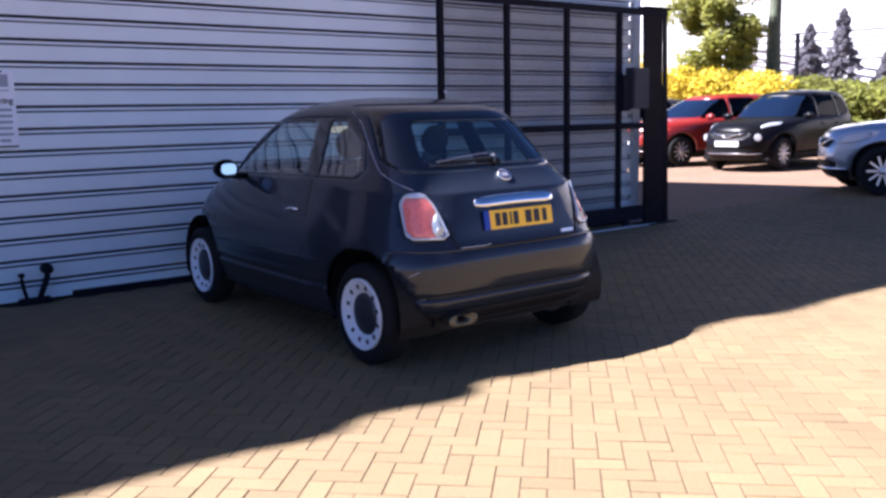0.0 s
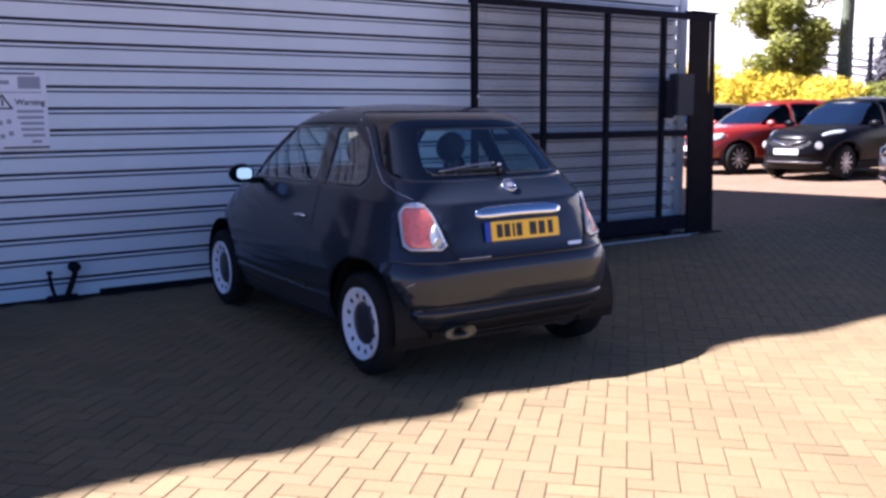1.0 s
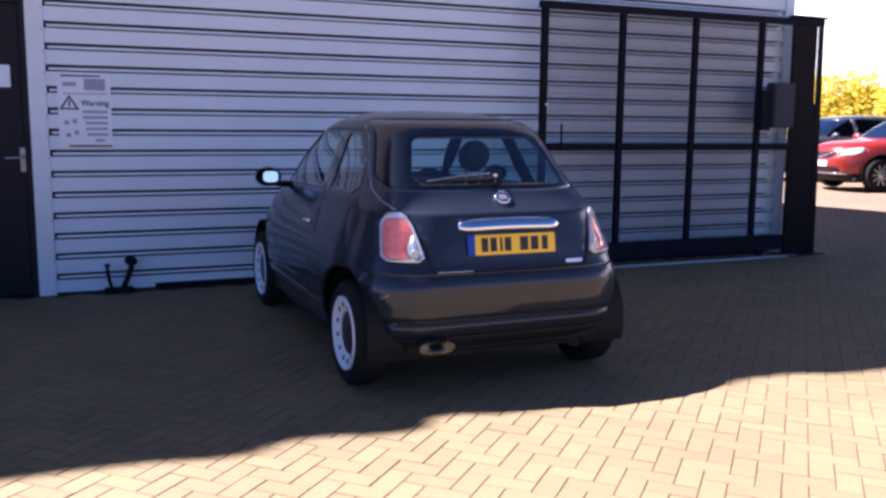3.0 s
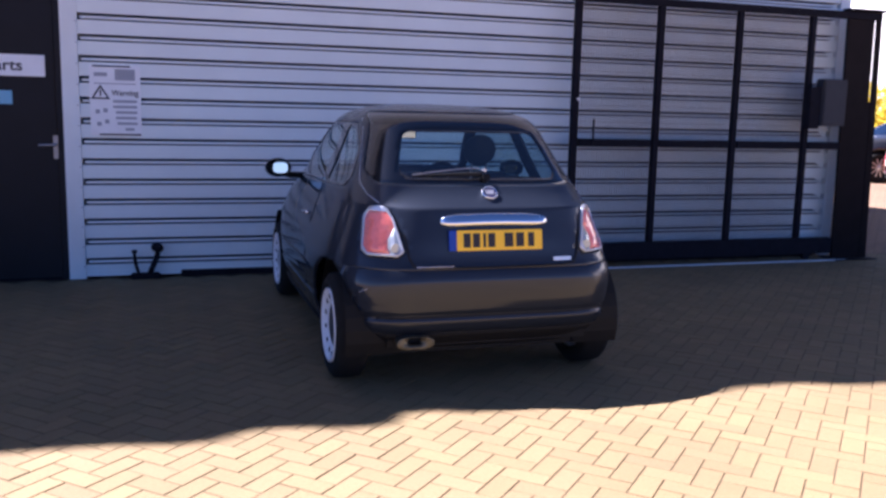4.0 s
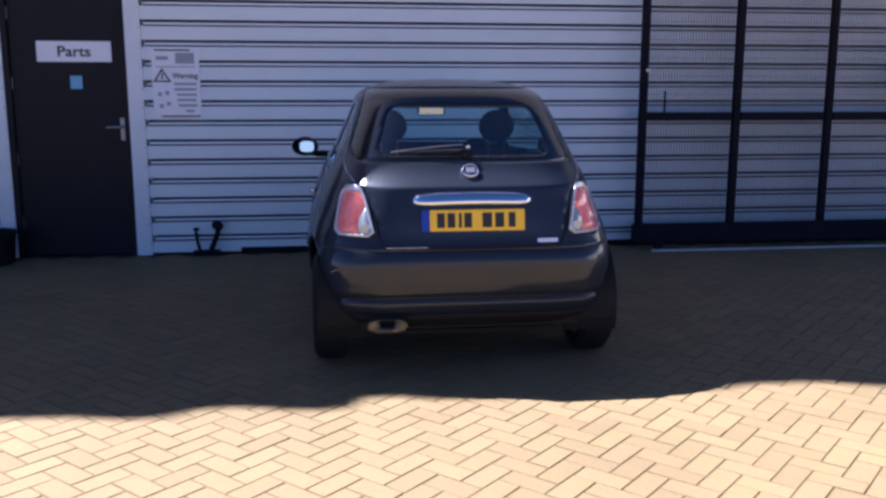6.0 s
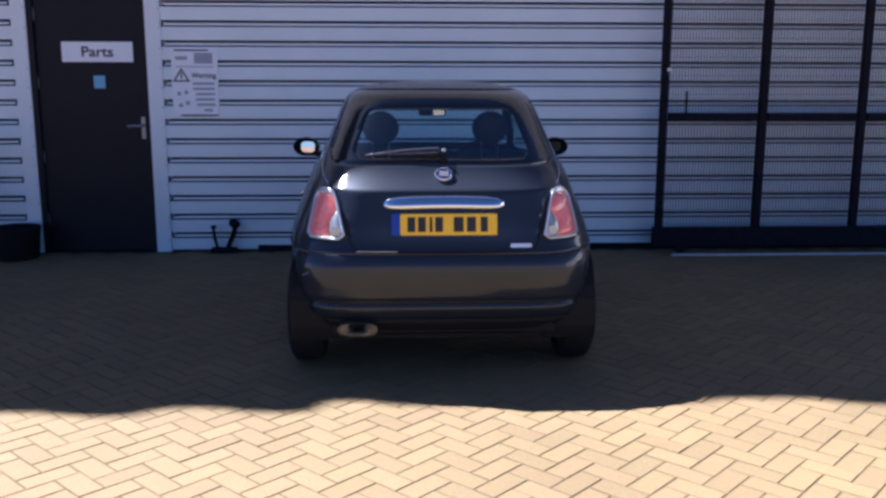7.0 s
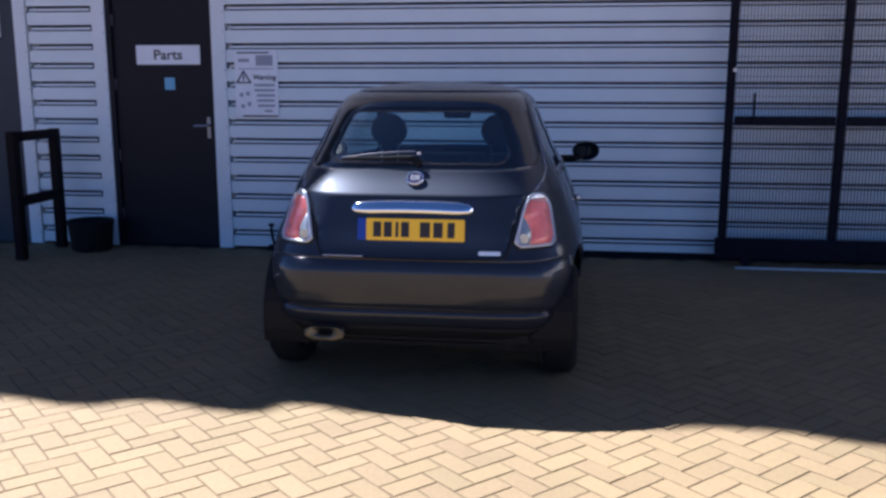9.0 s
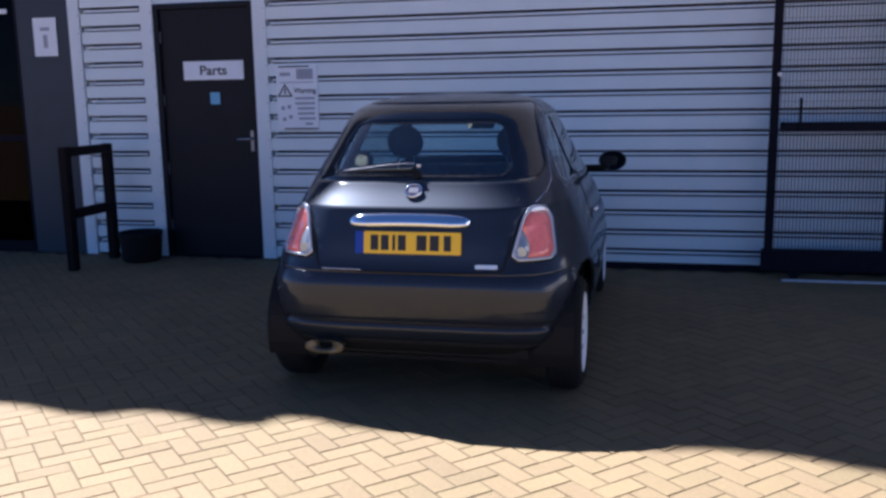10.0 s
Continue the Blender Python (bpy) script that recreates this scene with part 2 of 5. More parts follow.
PANEL_X0 = -4.255
# Height out of view, set by how far the eave's shadow reaches.
ROOF_Z = 8.0


def cladding(x0, x1, z0, z1):
    """Sheet with flat pans and a recess every PITCH, running along x, facing -y; narrow undercuts edge each recess."""
    rows = [(z0, 0.0)]
    z = FIRST
    while z < z1 - 0.01:
        for dz, y in ((-0.0555, 0.0), (-0.055, 0.12), (-0.0425, 0.12), (-0.042, 0.012), (-0.0225, 0.014), (-0.022, 0.16), (-0.0005, 0.16), (0.0, 0.0)):
            rows.append((z + dz, y))
        z += PITCH
    rows.append((z1, 0.0))
    b = bmesh.new()
    n = max(2, int((x1 - x0) / 1.2))
    end = 0.020 if x1 < 0 else 0.055
    xs = [x0, x0 + 0.020, x0 + 0.0205] + [x0 + (x1 - x0) * k / n for k in range(1, n)] + [x1 - end - 0.0005, x1 - end, x1]
    last = len(xs) - 1
    made = []
    for zz, y in rows:
        lip = 0.01 < y < 0.02           # the bead between two undercuts stops short, leaving an open end
        made.append([b.verts.new((x, (0.14 if lip and (k < 2 or k > last - 2) else y) + 0.0022 * noise.noise((x * 1.4, zz * 2.1, 0.3)), zz)) for k, x in enumerate(xs)])
    n = last
    for p, q in zip(made, made[1:]):
        for k in range(n):
            f = b.faces.new((p[k], p[k + 1], q[k + 1], q[k]))
            f.material_index = 1 if sum(v.co.y for v in f.verts) > 0.16 else 0      # shade inside the undercuts, put in as dark colour
    return b


def wall_run(name, x0, x1, z0, z1, label):
    w = structure(link(name, boxed(x0, x1, 0.17, 0.30, z0, z1), M_WALL), label, "wall")
    part("cladding_sheet", cladding(x0 + 0.126, x1 - (0.125 if x1 < 0 else 0.128), max(z0, 0.02), z1), M_WALL, w).data.materials.append(M_UNDERCUT_SHADE)
    return w


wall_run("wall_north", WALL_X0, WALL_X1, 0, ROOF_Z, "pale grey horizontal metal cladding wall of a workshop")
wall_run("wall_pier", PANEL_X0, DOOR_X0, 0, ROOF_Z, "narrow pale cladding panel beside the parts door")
structure(link("wall_over_door", boxed(DOOR_X0, DOOR_X1, 0.045, 0.30, 2.35, ROOF_Z), M_WALL), "pale wall above the parts door", "wall")


def flashing(name, x0, x1, z1=ROOF_Z):
    """Folded white corner strip with its screw heads."""
    f = structure(link(name, boxed(x0, x1, -0.012, 0.05, 0.0, z1, 0.003), M_TRIM), "white metal edge flashing with screw heads", "trim")
    for k in range(24):
        z = FIRST - 0.07 + PITCH * k
        if z > 0:
            part("screw", rod(bmesh.new(), (x1 - 0.012, -0.012, z), (x1 - 0.012, -0.017, z), 0.006, 8), M_GREYINK, f)
    return f


flashing("trim_1", DOOR_X1 - 0.004, DOOR_X1 + 0.125)
flashing("trim_2", DOOR_X0 - 0.120, DOOR_X0 + 0.004)
flashing("trim_3", PANEL_X0 - 0.004, PANEL_X0 + 0.115)
flashing("trim_4", WALL_X1 - 0.125, WALL_X1 + 0.002)
structure(link("baseboard", boxed(-1.5, WALL_X1 - 0.22, -0.02, 0.03, 0.0, 0.055, 0.006), M_BLACK_STEEL), "dark strip along the foot of the cladding", "baseboard")

# dark entrance beyond the pier, with glazing at its far end
structure(link("wall_entrance", boxed(-4.84, PANEL_X0 - 0.004, 0.02, 0.30, 0, ROOF_Z), M_DARK_WALL), "dark grey painted entrance panel", "wall")
# Unseen west wall, added beneath the roof edge that casts the shadow.
structure(link("wall_west", boxed(-15.0, -6.2, 0.02, 0.30, 0, ROOF_Z), M_DARK_WALL), "unseen dark grey wall past the entrance, added to block sun", "wall")
structure(link("wall_over_glazing", boxed(-6.2, -4.84, 0.02, 0.30, 2.55, ROOF_Z), M_DARK_WALL), "dark wall above the glazed entrance", "wall")
win = structure(thing("window_1", "dark glazed entrance screen with black frame", "window"), "", "")
for x0, x1, z0, z1 in ((-4.90, -4.842, 0, 2.55), (-6.2, -6.14, 0, 2.55), (-6.14, -4.90, 2.49, 2.55), (-6.14, -4.90, 0, 0.10), (-6.14, -4.90, 1.10, 1.16)):
    part("window_frame", boxed(x0, x1, 0.05, 0.12, z0, z1, 0.004), M_BLACK_STEEL, win)
for z0, z1 in ((0.10, 1.10), (1.16, 2.49)):
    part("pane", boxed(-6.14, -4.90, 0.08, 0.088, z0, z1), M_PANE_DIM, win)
# Thin white bar high on the upper pane.
part("white_label", boxed(-5.10, -4.985, 0.074, 0.079, 2.328, 2.372), M_PAPER, win)
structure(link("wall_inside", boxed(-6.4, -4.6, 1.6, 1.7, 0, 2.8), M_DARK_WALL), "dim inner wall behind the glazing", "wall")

# the unseen rest of the building, added behind its face to block the sun
b = bmesh.new()
y_back = 10.0
y_fall = 3.45            # unseen roof level to here, then falling, set by the far shadow edge
z_back = ROOF_Z - 0.455 * (y_back - y_fall)
for x in (-15.0, WALL_X1):
    rows = [[b.verts.new((x + dx, y, z)) for y, z in ((0.30, 0), (y_back, 0), (y_back, z_back), (y_fall, ROOF_Z - 0.1), (0.30, ROOF_Z - 0.1))] for dx in (0.0, -0.02 if x > 0 else 0.02)]
    b.faces.new(rows[0])
    b.faces.new(rows[1][::-1])
    for k in range(5):
        b.faces.new((rows[0][k], rows[1][k], rows[1][(k + 1) % 5], rows[0][(k + 1) % 5]))
bmesh.ops.recalc_face_normals(b, faces=b.faces)
structure(link("wall_sides", b, M_WALL), "unseen pale end walls of the workshop, added to block sun", "wall")
structure(link("wall_back", boxed(-15, WALL_X1, y_back, y_back + 0.2, 0, z_back), M_WALL), "unseen pale rear wall of the workshop, added to close it", "wall")
b = bmesh.new()
ends = [[b.verts.new((x, y, z)) for y, z in ((0.02, ROOF_Z), (y_fall, ROOF_Z), (y_back + 0.2, z_back), (y_back + 0.2, z_back - 0.12), (y_fall, ROOF_Z - 0.12), (0.02, ROOF_Z - 0.12))] for x in (-15.1, WALL_X1 + 0.02)]
b.faces.new(ends[0])
b.faces.new(ends[1][::-1])
for k in range(6):
    b.faces.new((ends[0][k], ends[1][k], ends[1][(k + 1) % 6], ends[0][(k + 1) % 6]))
bmesh.ops.recalc_face_normals(b, faces=b.faces)
structure(link("roof", b, M_ROOF), "unseen grey sheet roof, sloped to cast the yard's shadow edge", "roof")


# ---- cars: a body made of level slices, cut into panels, glass and lamps ----


def curve_through(zs, vs):
    """Monotone cubic through the control points."""
    zs, vs = np.array(zs, float), np.array(vs, float)
    h, d = np.diff(zs), np.diff(vs) / np.diff(zs)
    m = np.zeros(len(zs))
    m[0], m[-1] = d[0], d[-1]
    for i in range(1, len(zs) - 1):
        if d[i - 1] * d[i] > 0:
            w1, w2 = 2 * h[i] + h[i - 1], h[i] + 2 * h[i - 1]
            m[i] = (w1 + w2) / (w1 / d[i - 1] + w2 / d[i])

    def f(z):
        i = int(min(max(np.searchsorted(zs, z) - 1, 0), len(h) - 1))
        t = min(max((z - zs[i]) / h[i], 0), 1)
        return ((1 + 2 * t) * (1 - t) ** 2 * vs[i] + t * (1 - t) ** 2 * h[i] * m[i]
                + t * t * (3 - 2 * t) * vs[i + 1] + t * t * (t - 1) * h[i] * m[i + 1])
    return f


def in_poly(px, py, pts, r=0.0):
    """Signed distance into a convex polygon with corners rounded by r; positive inside."""
    n = len(pts)
    if sum(pts[i - 1][0] * pts[i][1] - pts[i][0] * pts[i - 1][1] for i in range(n)) < 0:
        pts = pts[::-1]
    d = 1e9
    for i in range(n):
        (ax, ay), (bx, by) = pts[i], pts[(i + 1) % n]
        ex, ey = bx - ax, by - ay
        length = math.hypot(ex, ey)
        s = (ex * (py - ay) - ey * (px - ax)) / length - r
        d = min(d, s)
    if d >= 0 or r == 0:
        return d + r
    # outside the shrunken polygon: distance to it, taken from its own corners
    shrunk = []
    for i in range(n):
        (ax, ay), (bx, by), (cx, cy) = pts[i - 1], pts[i], pts[(i + 1) % n]
        u = Vector((bx - ax, by - ay)).normalized()
        v = Vector((cx - bx, cy - by)).normalized()
        nu, nv = Vector((-u.y, u.x)), Vector((-v.y, v.x))
        k = r / max(1e-6, 1 + nu.dot(nv))
        shrunk.append((bx + (nu.x + nv.x) * k, by + (nu.y + nv.y) * k))
    best = 1e9
    for i in range(n):
        (ax, ay), (bx, by) = shrunk[i], shrunk[(i + 1) % n]
        ex, ey = bx - ax, by - ay
        t = min(max(((px - ax) * ex + (py - ay) * ey) / max(1e-9, ex * ex + ey * ey), 0), 1)
        best = min(best, math.hypot(px - ax - t * ex, py - ay - t * ey))
    return r - best


class Shell:
    """A car's outer skin: at each level z a rounded outline from rear R to front F, half W wide; nr and nf square off its ends."""

    def __init__(self, table, levels, around=220):
        cols = list(zip(*table))
        self.R, self.F, self.W, self.nr, self.nf = [curve_through(cols[0], c) for c in cols[1:]]
        self.levels = levels
        self.pos, self.faces, self.tag = [], [], []
        self.locked = set()
        for z in levels:
            self.pos += self.ring(z, around)
        n = around
        for j in range(len(levels) - 1):
            for i in range(n):
                self.faces.append((j * n + i, j * n + (i + 1) % n, (j + 1) * n + (i + 1) % n, (j + 1) * n + i))
        self.tag = [""] * len(self.faces)
        top = [(len(levels) - 1) * n + i for i in range(n)]
        self.cap = top
        self.grid_edges = None

    def outline(self, z, a):
        r, f, w = self.R(z), self.F(z), self.W(z)
        yc, half = (r + f) / 2, (f - r) / 2
        c, s = math.cos(a), math.sin(a)
        n = self.nf(z) if s > 0 else self.nr(z)
        k = (abs(c / w) ** n + abs(s / half) ** n) ** (-1 / n)
        return Vector((c * k, yc + s * k, z))

    def ring(self, z, count):
        dense = [self.outline(z, 2 * math.pi * i / 720 - math.pi / 2) for i in range(721)]
        run = [0.0]
        for a, b in zip(dense, dense[1:]):
            run.append(run[-1] + (b - a).length)
        out, k = [], 0
        for i in range(count):
            want = run[-1] * i / count
            while run[k + 1] < want:
                k += 1
            t = (want - run[k]) / max(1e-9, run[k + 1] - run[k])
            out.append(dense[k].lerp(dense[k + 1], t))
        return out

    def rear(self, x, z, off=0.0):
        """The place on the rear at x, z, lifted off the skin."""
        r, f, w, n = self.R(z), self.F(z), self.W(z), self.nr(z)
        yc, half = (r + f) / 2, (f - r) / 2
        return Vector((x, yc - half * max(0.0, 1 - min(1, abs(x) / w) ** n) ** (1 / n) - off, z))

    def front(self, x, z, off=0.0):
        r, f, w, n = self.R(z), self.F(z), self.W(z), self.nf(z)
        yc, half = (r + f) / 2, (f - r) / 2
        return Vector((x, yc + half * max(0.0, 1 - min(1, abs(x) / w) ** n) ** (1 / n) + off, z))

    def side(self, y, z, sign, off=0.0):
        r, f, w = self.R(z), self.F(z), self.W(z)
        yc, half = (r + f) / 2, (f - r) / 2
        n = self.nf(z) if y > yc else self.nr(z)
        return Vector((sign * (w * max(0.0, 1 - min(1, abs(y - yc) / half) ** n) ** (1 / n) + off), y, z))

    def cut(self, tag, f, only=""):
        """Tag the faces where f(place) > 0, with the skin's vertices drawn onto the line where f is 0."""
        val = {}

        def v(i):
            if i not in val:
                val[i] = f(self.pos[i])
            return val[i]
        use = [k for k, t in enumerate(self.tag) if t == only]
        edges = set()
        for k in use:
            fc = self.faces[k]
            for a, b in zip(fc, fc[1:] + fc[:1]):
                edges.add((min(a, b), max(a, b)))
        for a, b in sorted(edges):
            va, vb = v(a), v(b)
            if va * vb < 0:
                t = va / (va - vb)
                pick = a if t < 0.5 else b
                if pick in self.locked:
                    pick = b if pick == a else a
                if pick in self.locked:
                    continue
                self.pos[pick] = self.pos[a].lerp(self.pos[b], t)
                val[pick] = 0.0
                self.locked.add(pick)
        for k in use:
            fc = self.faces[k]
            s = [v(i) for i in fc]
            hi, lo = max(s), min(s)
            if hi > 1e-9 and lo < -1e-9 and len(fc) == 4:
                z = [j for j in range(4) if abs(s[j]) <= 1e-9]
                if len(z) == 2 and (z[1] - z[0]) == 2:
                    j = z[0]
                    t1 = (fc[j], fc[(j + 1) % 4], fc[(j + 2) % 4])
                    t2 = (fc[(j + 2) % 4], fc[(j + 3) % 4], fc[j])
                    self.faces[k] = t1
                    self.tag[k] = tag if s[(j + 1) % 4] > 0 else only
                    self.faces.append(t2)
                    self.tag.append(tag if s[(j + 3) % 4] > 0 else only)
                    continue
            if sum(s) > 0 and hi > 1e-9:
                self.tag[k] = tag

    def normals(self):
        nor = [Vector() for _ in self.pos]
        for fc in self.faces:
            a, b, c = (self.pos[i] for i in fc[:3])
            n = (b - a).cross(self.pos[fc[-1]] - a) if len(fc) == 4 else (b - a).cross(c - a)
            for i in fc:
                nor[i] += n
        return [n.normalized() if n.length > 0 else Vector((0, 0, 1)) for n in nor]

    def mesh(self, name, tags, mat, parent, off=0.0, thick=0.0, label="", side=None, cap=False):
        """The faces with these tags as one part; side keeps those on one side of the car only."""
        nor = self.nor
        bm = bmesh.new()
        made = {}
        for fc, t in zip(self.faces, self.tag):
            if t not in tags:
                continue
            if side and sum(self.pos[i].x for i in fc) * side < 0:
                continue
            vs = []
            for i in fc:
                if i not in made:
                    made[i] = bm.verts.new(self.pos[i] + nor[i] * off)
                vs.append(made[i])
            if len(set(vs)) > 2:
                bm.faces.new(vs)
        if cap:
            bm.faces.new([made[i] if i in made else bm.verts.new(self.pos[i]) for i in self.cap])
        bmesh.ops.remove_doubles(bm, verts=bm.verts, dist=0.0004)
        ob = part(name, bm, mat, parent, label, smooth=True)
        if thick:
            m = ob.modifiers.new("thickness", 'SOLIDIFY')
            m.thickness, m.offset = thick, -1.0
        return ob


def levels_between(*runs):
    out = []
    for a, b, n in runs:
        out += [a + (b - a) * i / n for i in range(n)]
    return out + [runs[-1][1]]


def wheel(parent, loc, r, width, kind, outward):
    """A wheel at loc whose outer face looks along outward (+1 or -1 on x)."""
    root = new("wheel")
    root.parent = parent
    root.matrix_basis = pose(*loc)
    root.empty_display_size = 0.1

    def lathe(profile, n=40):
        b = bmesh.new()
        rings = []
        for k in range(n):
            a = 2 * math.pi * k / n
            rings.append([b.verts.new((outward * px, pr * math.cos(a), pr * math.sin(a))) for px, pr in profile])
        for k in range(n):
            p, q = rings[k], rings[(k + 1) % n]
            for j in range(len(profile) - 1):
                b.faces.new((p[j], p[j + 1], q[j + 1], q[j]))
        bmesh.ops.remove_doubles(b, verts=b.verts, dist=0.0003)
        bmesh.ops.recalc_face_normals(b, faces=b.faces)
        return b
    w = width / 2
    rim = r * 0.69
    part("tyre", lathe([(-w * 0.8, rim), (-w, rim + 0.02), (-w, r - 0.03), (-w * 0.75, r - 0.004), (-w * 0.3, r), (w * 0.3, r), (w * 0.75, r - 0.004), (w, r - 0.03),
                        (w + 0.006, (r + rim) / 2), (w - 0.004, rim + 0.012), (w - 0.02, rim)]), M_RUBBER, root, smooth=True)
    if kind == "steel":
        part("rim", lathe([(-w * 0.8, rim), (w - 0.022, rim), (w + 0.002, rim + 0.004), (w + 0.006, rim - 0.004), (w - 0.002, rim - 0.012), (w - 0.010, rim - 0.022), (w - 0.018, r * 0.47),
                           (w - 0.026, r * 0.43), (w - 0.045, r * 0.40), (w - 0.045, 0.0)]), M_RIM, root, "white painted steel rim", smooth=True)
        part("hub_cap", lathe([(w - 0.044, r * 0.415), (w - 0.026, r * 0.405), (w - 0.020, r * 0.34), (w - 0.012, r * 0.2), (w - 0.010, 0.0)]), M_HUB, root, smooth=True)
        for k in range(12):
            a = 2 * math.pi * (k + 0.5) / 12
            b = bmesh.new()
            box(b, -0.006, 0.006, -0.017, 0.017, -0.0165, 0.0165, 0.0055)
            b.transform(Matrix.Translation((outward * (w - 0.017), 0, 0)) @ Matrix.Rotation(a, 4, 'X') @ Matrix.Translation((0, r * 0.545, 0)))
            part("rim_slot", b, M_SEAM, root)
    else:
        part("rim", lathe([(-w * 0.8, rim), (w - 0.022, rim), (w + 0.002, rim + 0.004), (w + 0.004, rim - 0.01), (w - 0.012, rim - 0.025), (w - 0.05, rim - 0.03), (w - 0.055, 0.0)]), M_PLASTIC, root, smooth=True)
        for k in range(10):
            b = bmesh.new()
            box(b, -0.012, 0.012, 0.02, rim - 0.012, -0.015, 0.015, 0.006)
            b.transform(Matrix.Translation((outward * (w - 0.016), 0, 0)) @ Matrix.Rotation(2 * math.pi * k / 10, 4, 'X'))
            part("spoke", b, M_ALLOY, root)
        part("hub_cap", lathe([(w - 0.02, 0.06), (w, 0.055), (w + 0.004, 0.0)]), M_ALLOY, root, smooth=True)
    return root


def wheel_well(parent, y, zc, r, x_out, sign):
    """The dark half drum inside a wheel arch."""
    b = bmesh.new()
    x0, x1 = sign * (x_out - 0.03), sign * (x_out - 0.30)
    n = 20
    lo, hi = [], []
    for k in range(n + 1):
        a = math.pi * k / n * 1.2 - 0.1 * math.pi
        c = (y + r * math.cos(a), zc + r * math.sin(a))
        lo.append(b.verts.new((x0, *c)))
        hi.append(b.verts.new((x1, *c)))
    for k in range(n):
        b.faces.new((lo[k], lo[k + 1], hi[k + 1], hi[k]))
    b.faces.new(hi)
    return part("wheel_arch_liner", b, M_PLASTIC, parent, smooth=False)


def surface_line(name, pts, r, mat, parent, n=6):
    return part(name, tube(bmesh.new(), pts, r, n), mat, parent, smooth=True)


def seat(parent, x, y, mat=None):
    mat = mat or M_SEAT
    root = new("front_seat")
    root.parent = parent
    root.matrix_basis = pose(x, y, 0)
    part("cushion", boxed(-0.25, 0.25, -0.25, 0.27, 0.38, 0.56, 0.05), mat, root)
    b = boxed(-0.245, 0.245, -0.06, 0.07, 0, 0.58, 0.05)
    b.transform(pose(0, -0.24, 0.50, 14, 0, 0))
    part("backrest", b, mat, root)
    b = bmesh.new()
    bmesh.ops.create_uvsphere(b, u_segments=20, v_segments=14, radius=1.0)
    b.transform(pose(0, -0.40, 1.205, 12) @ Matrix.Diagonal((0.112, 0.055, 0.105, 1)))
    part("headrest", b, mat, root, smooth=True)
    for sx in (-0.05, 0.05):
        part("headrest_post", rod(bmesh.new(), (sx, -0.38, 1.02), (sx, -0.40, 1.13), 0.007), M_STEEL, root)
    return root


def small_hatchback():
    """The slate-black three-door city car in the shade; its nose points along +y."""
    car = thing("hatchback_car", "slate black metallic city hatchback with white steel wheels on paving", "car", (0.0, -2.05, 0.0))
    # height, rearmost, foremost, half width, then the squareness of the rear and front corners
    skirt = ((0.19, -1.42, 1.70, 0.73, 4.6, 2.6), (0.25, -1.50, 1.78, 0.78, 6.5, 2.6), (0.318, -1.540, 1.81, 0.80, 6.5, 2.6), (0.345, -1.558, 1.83, 0.810, 6.5, 2.6))
    bumper = tuple((z, back, nose, half, 6.3 - 4.0 * max(0.0, z - 0.42), 2.6) for z, back, nose, half in (
        (0.385, -1.572, 1.845, 0.818), (0.398, -1.566, 1.85, 0.814), (0.412, -1.567, 1.85, 0.815), (0.43, -1.578, 1.855, 0.824), (0.455, -1.587, 1.86, 0.826), (0.470, -1.592, 1.86, 0.826),
        (0.482, -1.596, 1.862, 0.828), (0.50, -1.6015, 1.865, 0.830), (0.53, -1.609, 1.865, 0.832), (0.56, -1.614, 1.86, 0.833), (0.595, -1.6145, 1.855, 0.832), (0.635, -1.602, 1.845, 0.830), (0.66, -1.588, 1.83, 0.827)))
    waist = ((0.70, -1.571, 1.82, 0.822, 5.25, 2.6), (0.80, -1.553, 1.75, 0.795, 4.7, 2.5), (0.90, -1.531, 1.60, 0.758, 4.4, 2.5), (0.946, -1.521, 1.46, 0.739, 4.3, 2.5), (0.957, -1.514, 1.42, 0.735, 4.3, 2.5), (0.970, -1.498, 1.39, 0.730, 4.3, 2.5))
    glasshouse = ((1.03, -1.424, 1.14, 0.702, 4.2, 3.0), (1.08, -1.368, 1.05, 0.676, 4.2, 3.2), (1.15, -1.298, 0.94, 0.642, 4.2, 3.4), (1.25, -1.200, 0.77, 0.597, 4.2, 3.4), (1.34, -1.105, 0.58, 0.556, 4.2, 3.4))
    crown = ((1.38, -1.058, 0.48, 0.536, 4.0, 3.2), (1.41, -1.008, 0.40, 0.512, 3.8, 3.0), (1.44, -0.905, 0.30, 0.468, 3.4, 2.8), (1.465, -0.740, 0.13, 0.390, 3.0, 2.6), (1.485, -0.46, -0.03, 0.24, 2.6, 2.4), (1.492, -0.27, -0.15, 0.06, 2.2, 2.2))
    table = skirt + bumper + waist + glasshouse + crown
    levels = levels_between((0.19, 0.37, 9), (0.37, 0.49, 22), (0.49, 0.63, 7), (0.63, 0.68, 6), (0.68, 0.93, 13), (0.93, 0.99, 12), (0.99, 1.38, 24), (1.38, 1.44, 8), (1.44, 1.48, 8), (1.48, 1.4915, 4))
    sh = Shell(table, levels)
    rear_axle, front_axle, hub = -1.125, 1.125, 0.285

    def mirrored(poly, r):
        return lambda p: in_poly(abs(p.x), p.z, poly, r) if p.y < -0.9 else -1.0

    def on_side(poly, r):
        return lambda p: in_poly(p.y, p.z, poly, r) if abs(p.x) > 0.4 and abs(p.x) > 0.75 * sh.W(p.z) else -1.0
    for ya in (rear_axle, front_axle):
        sh.cut("arch", lambda p, ya=ya: (0.352 - math.hypot(p.y - ya, p.z - hub - 0.022)) if abs(p.x) > 0.45 else -1.0)
    lamp = [(0.676, 0.716), (0.640, 0.90), (0.606, 0.955), (0.545, 0.955), (0.520, 0.90), (0.479, 0.716)]
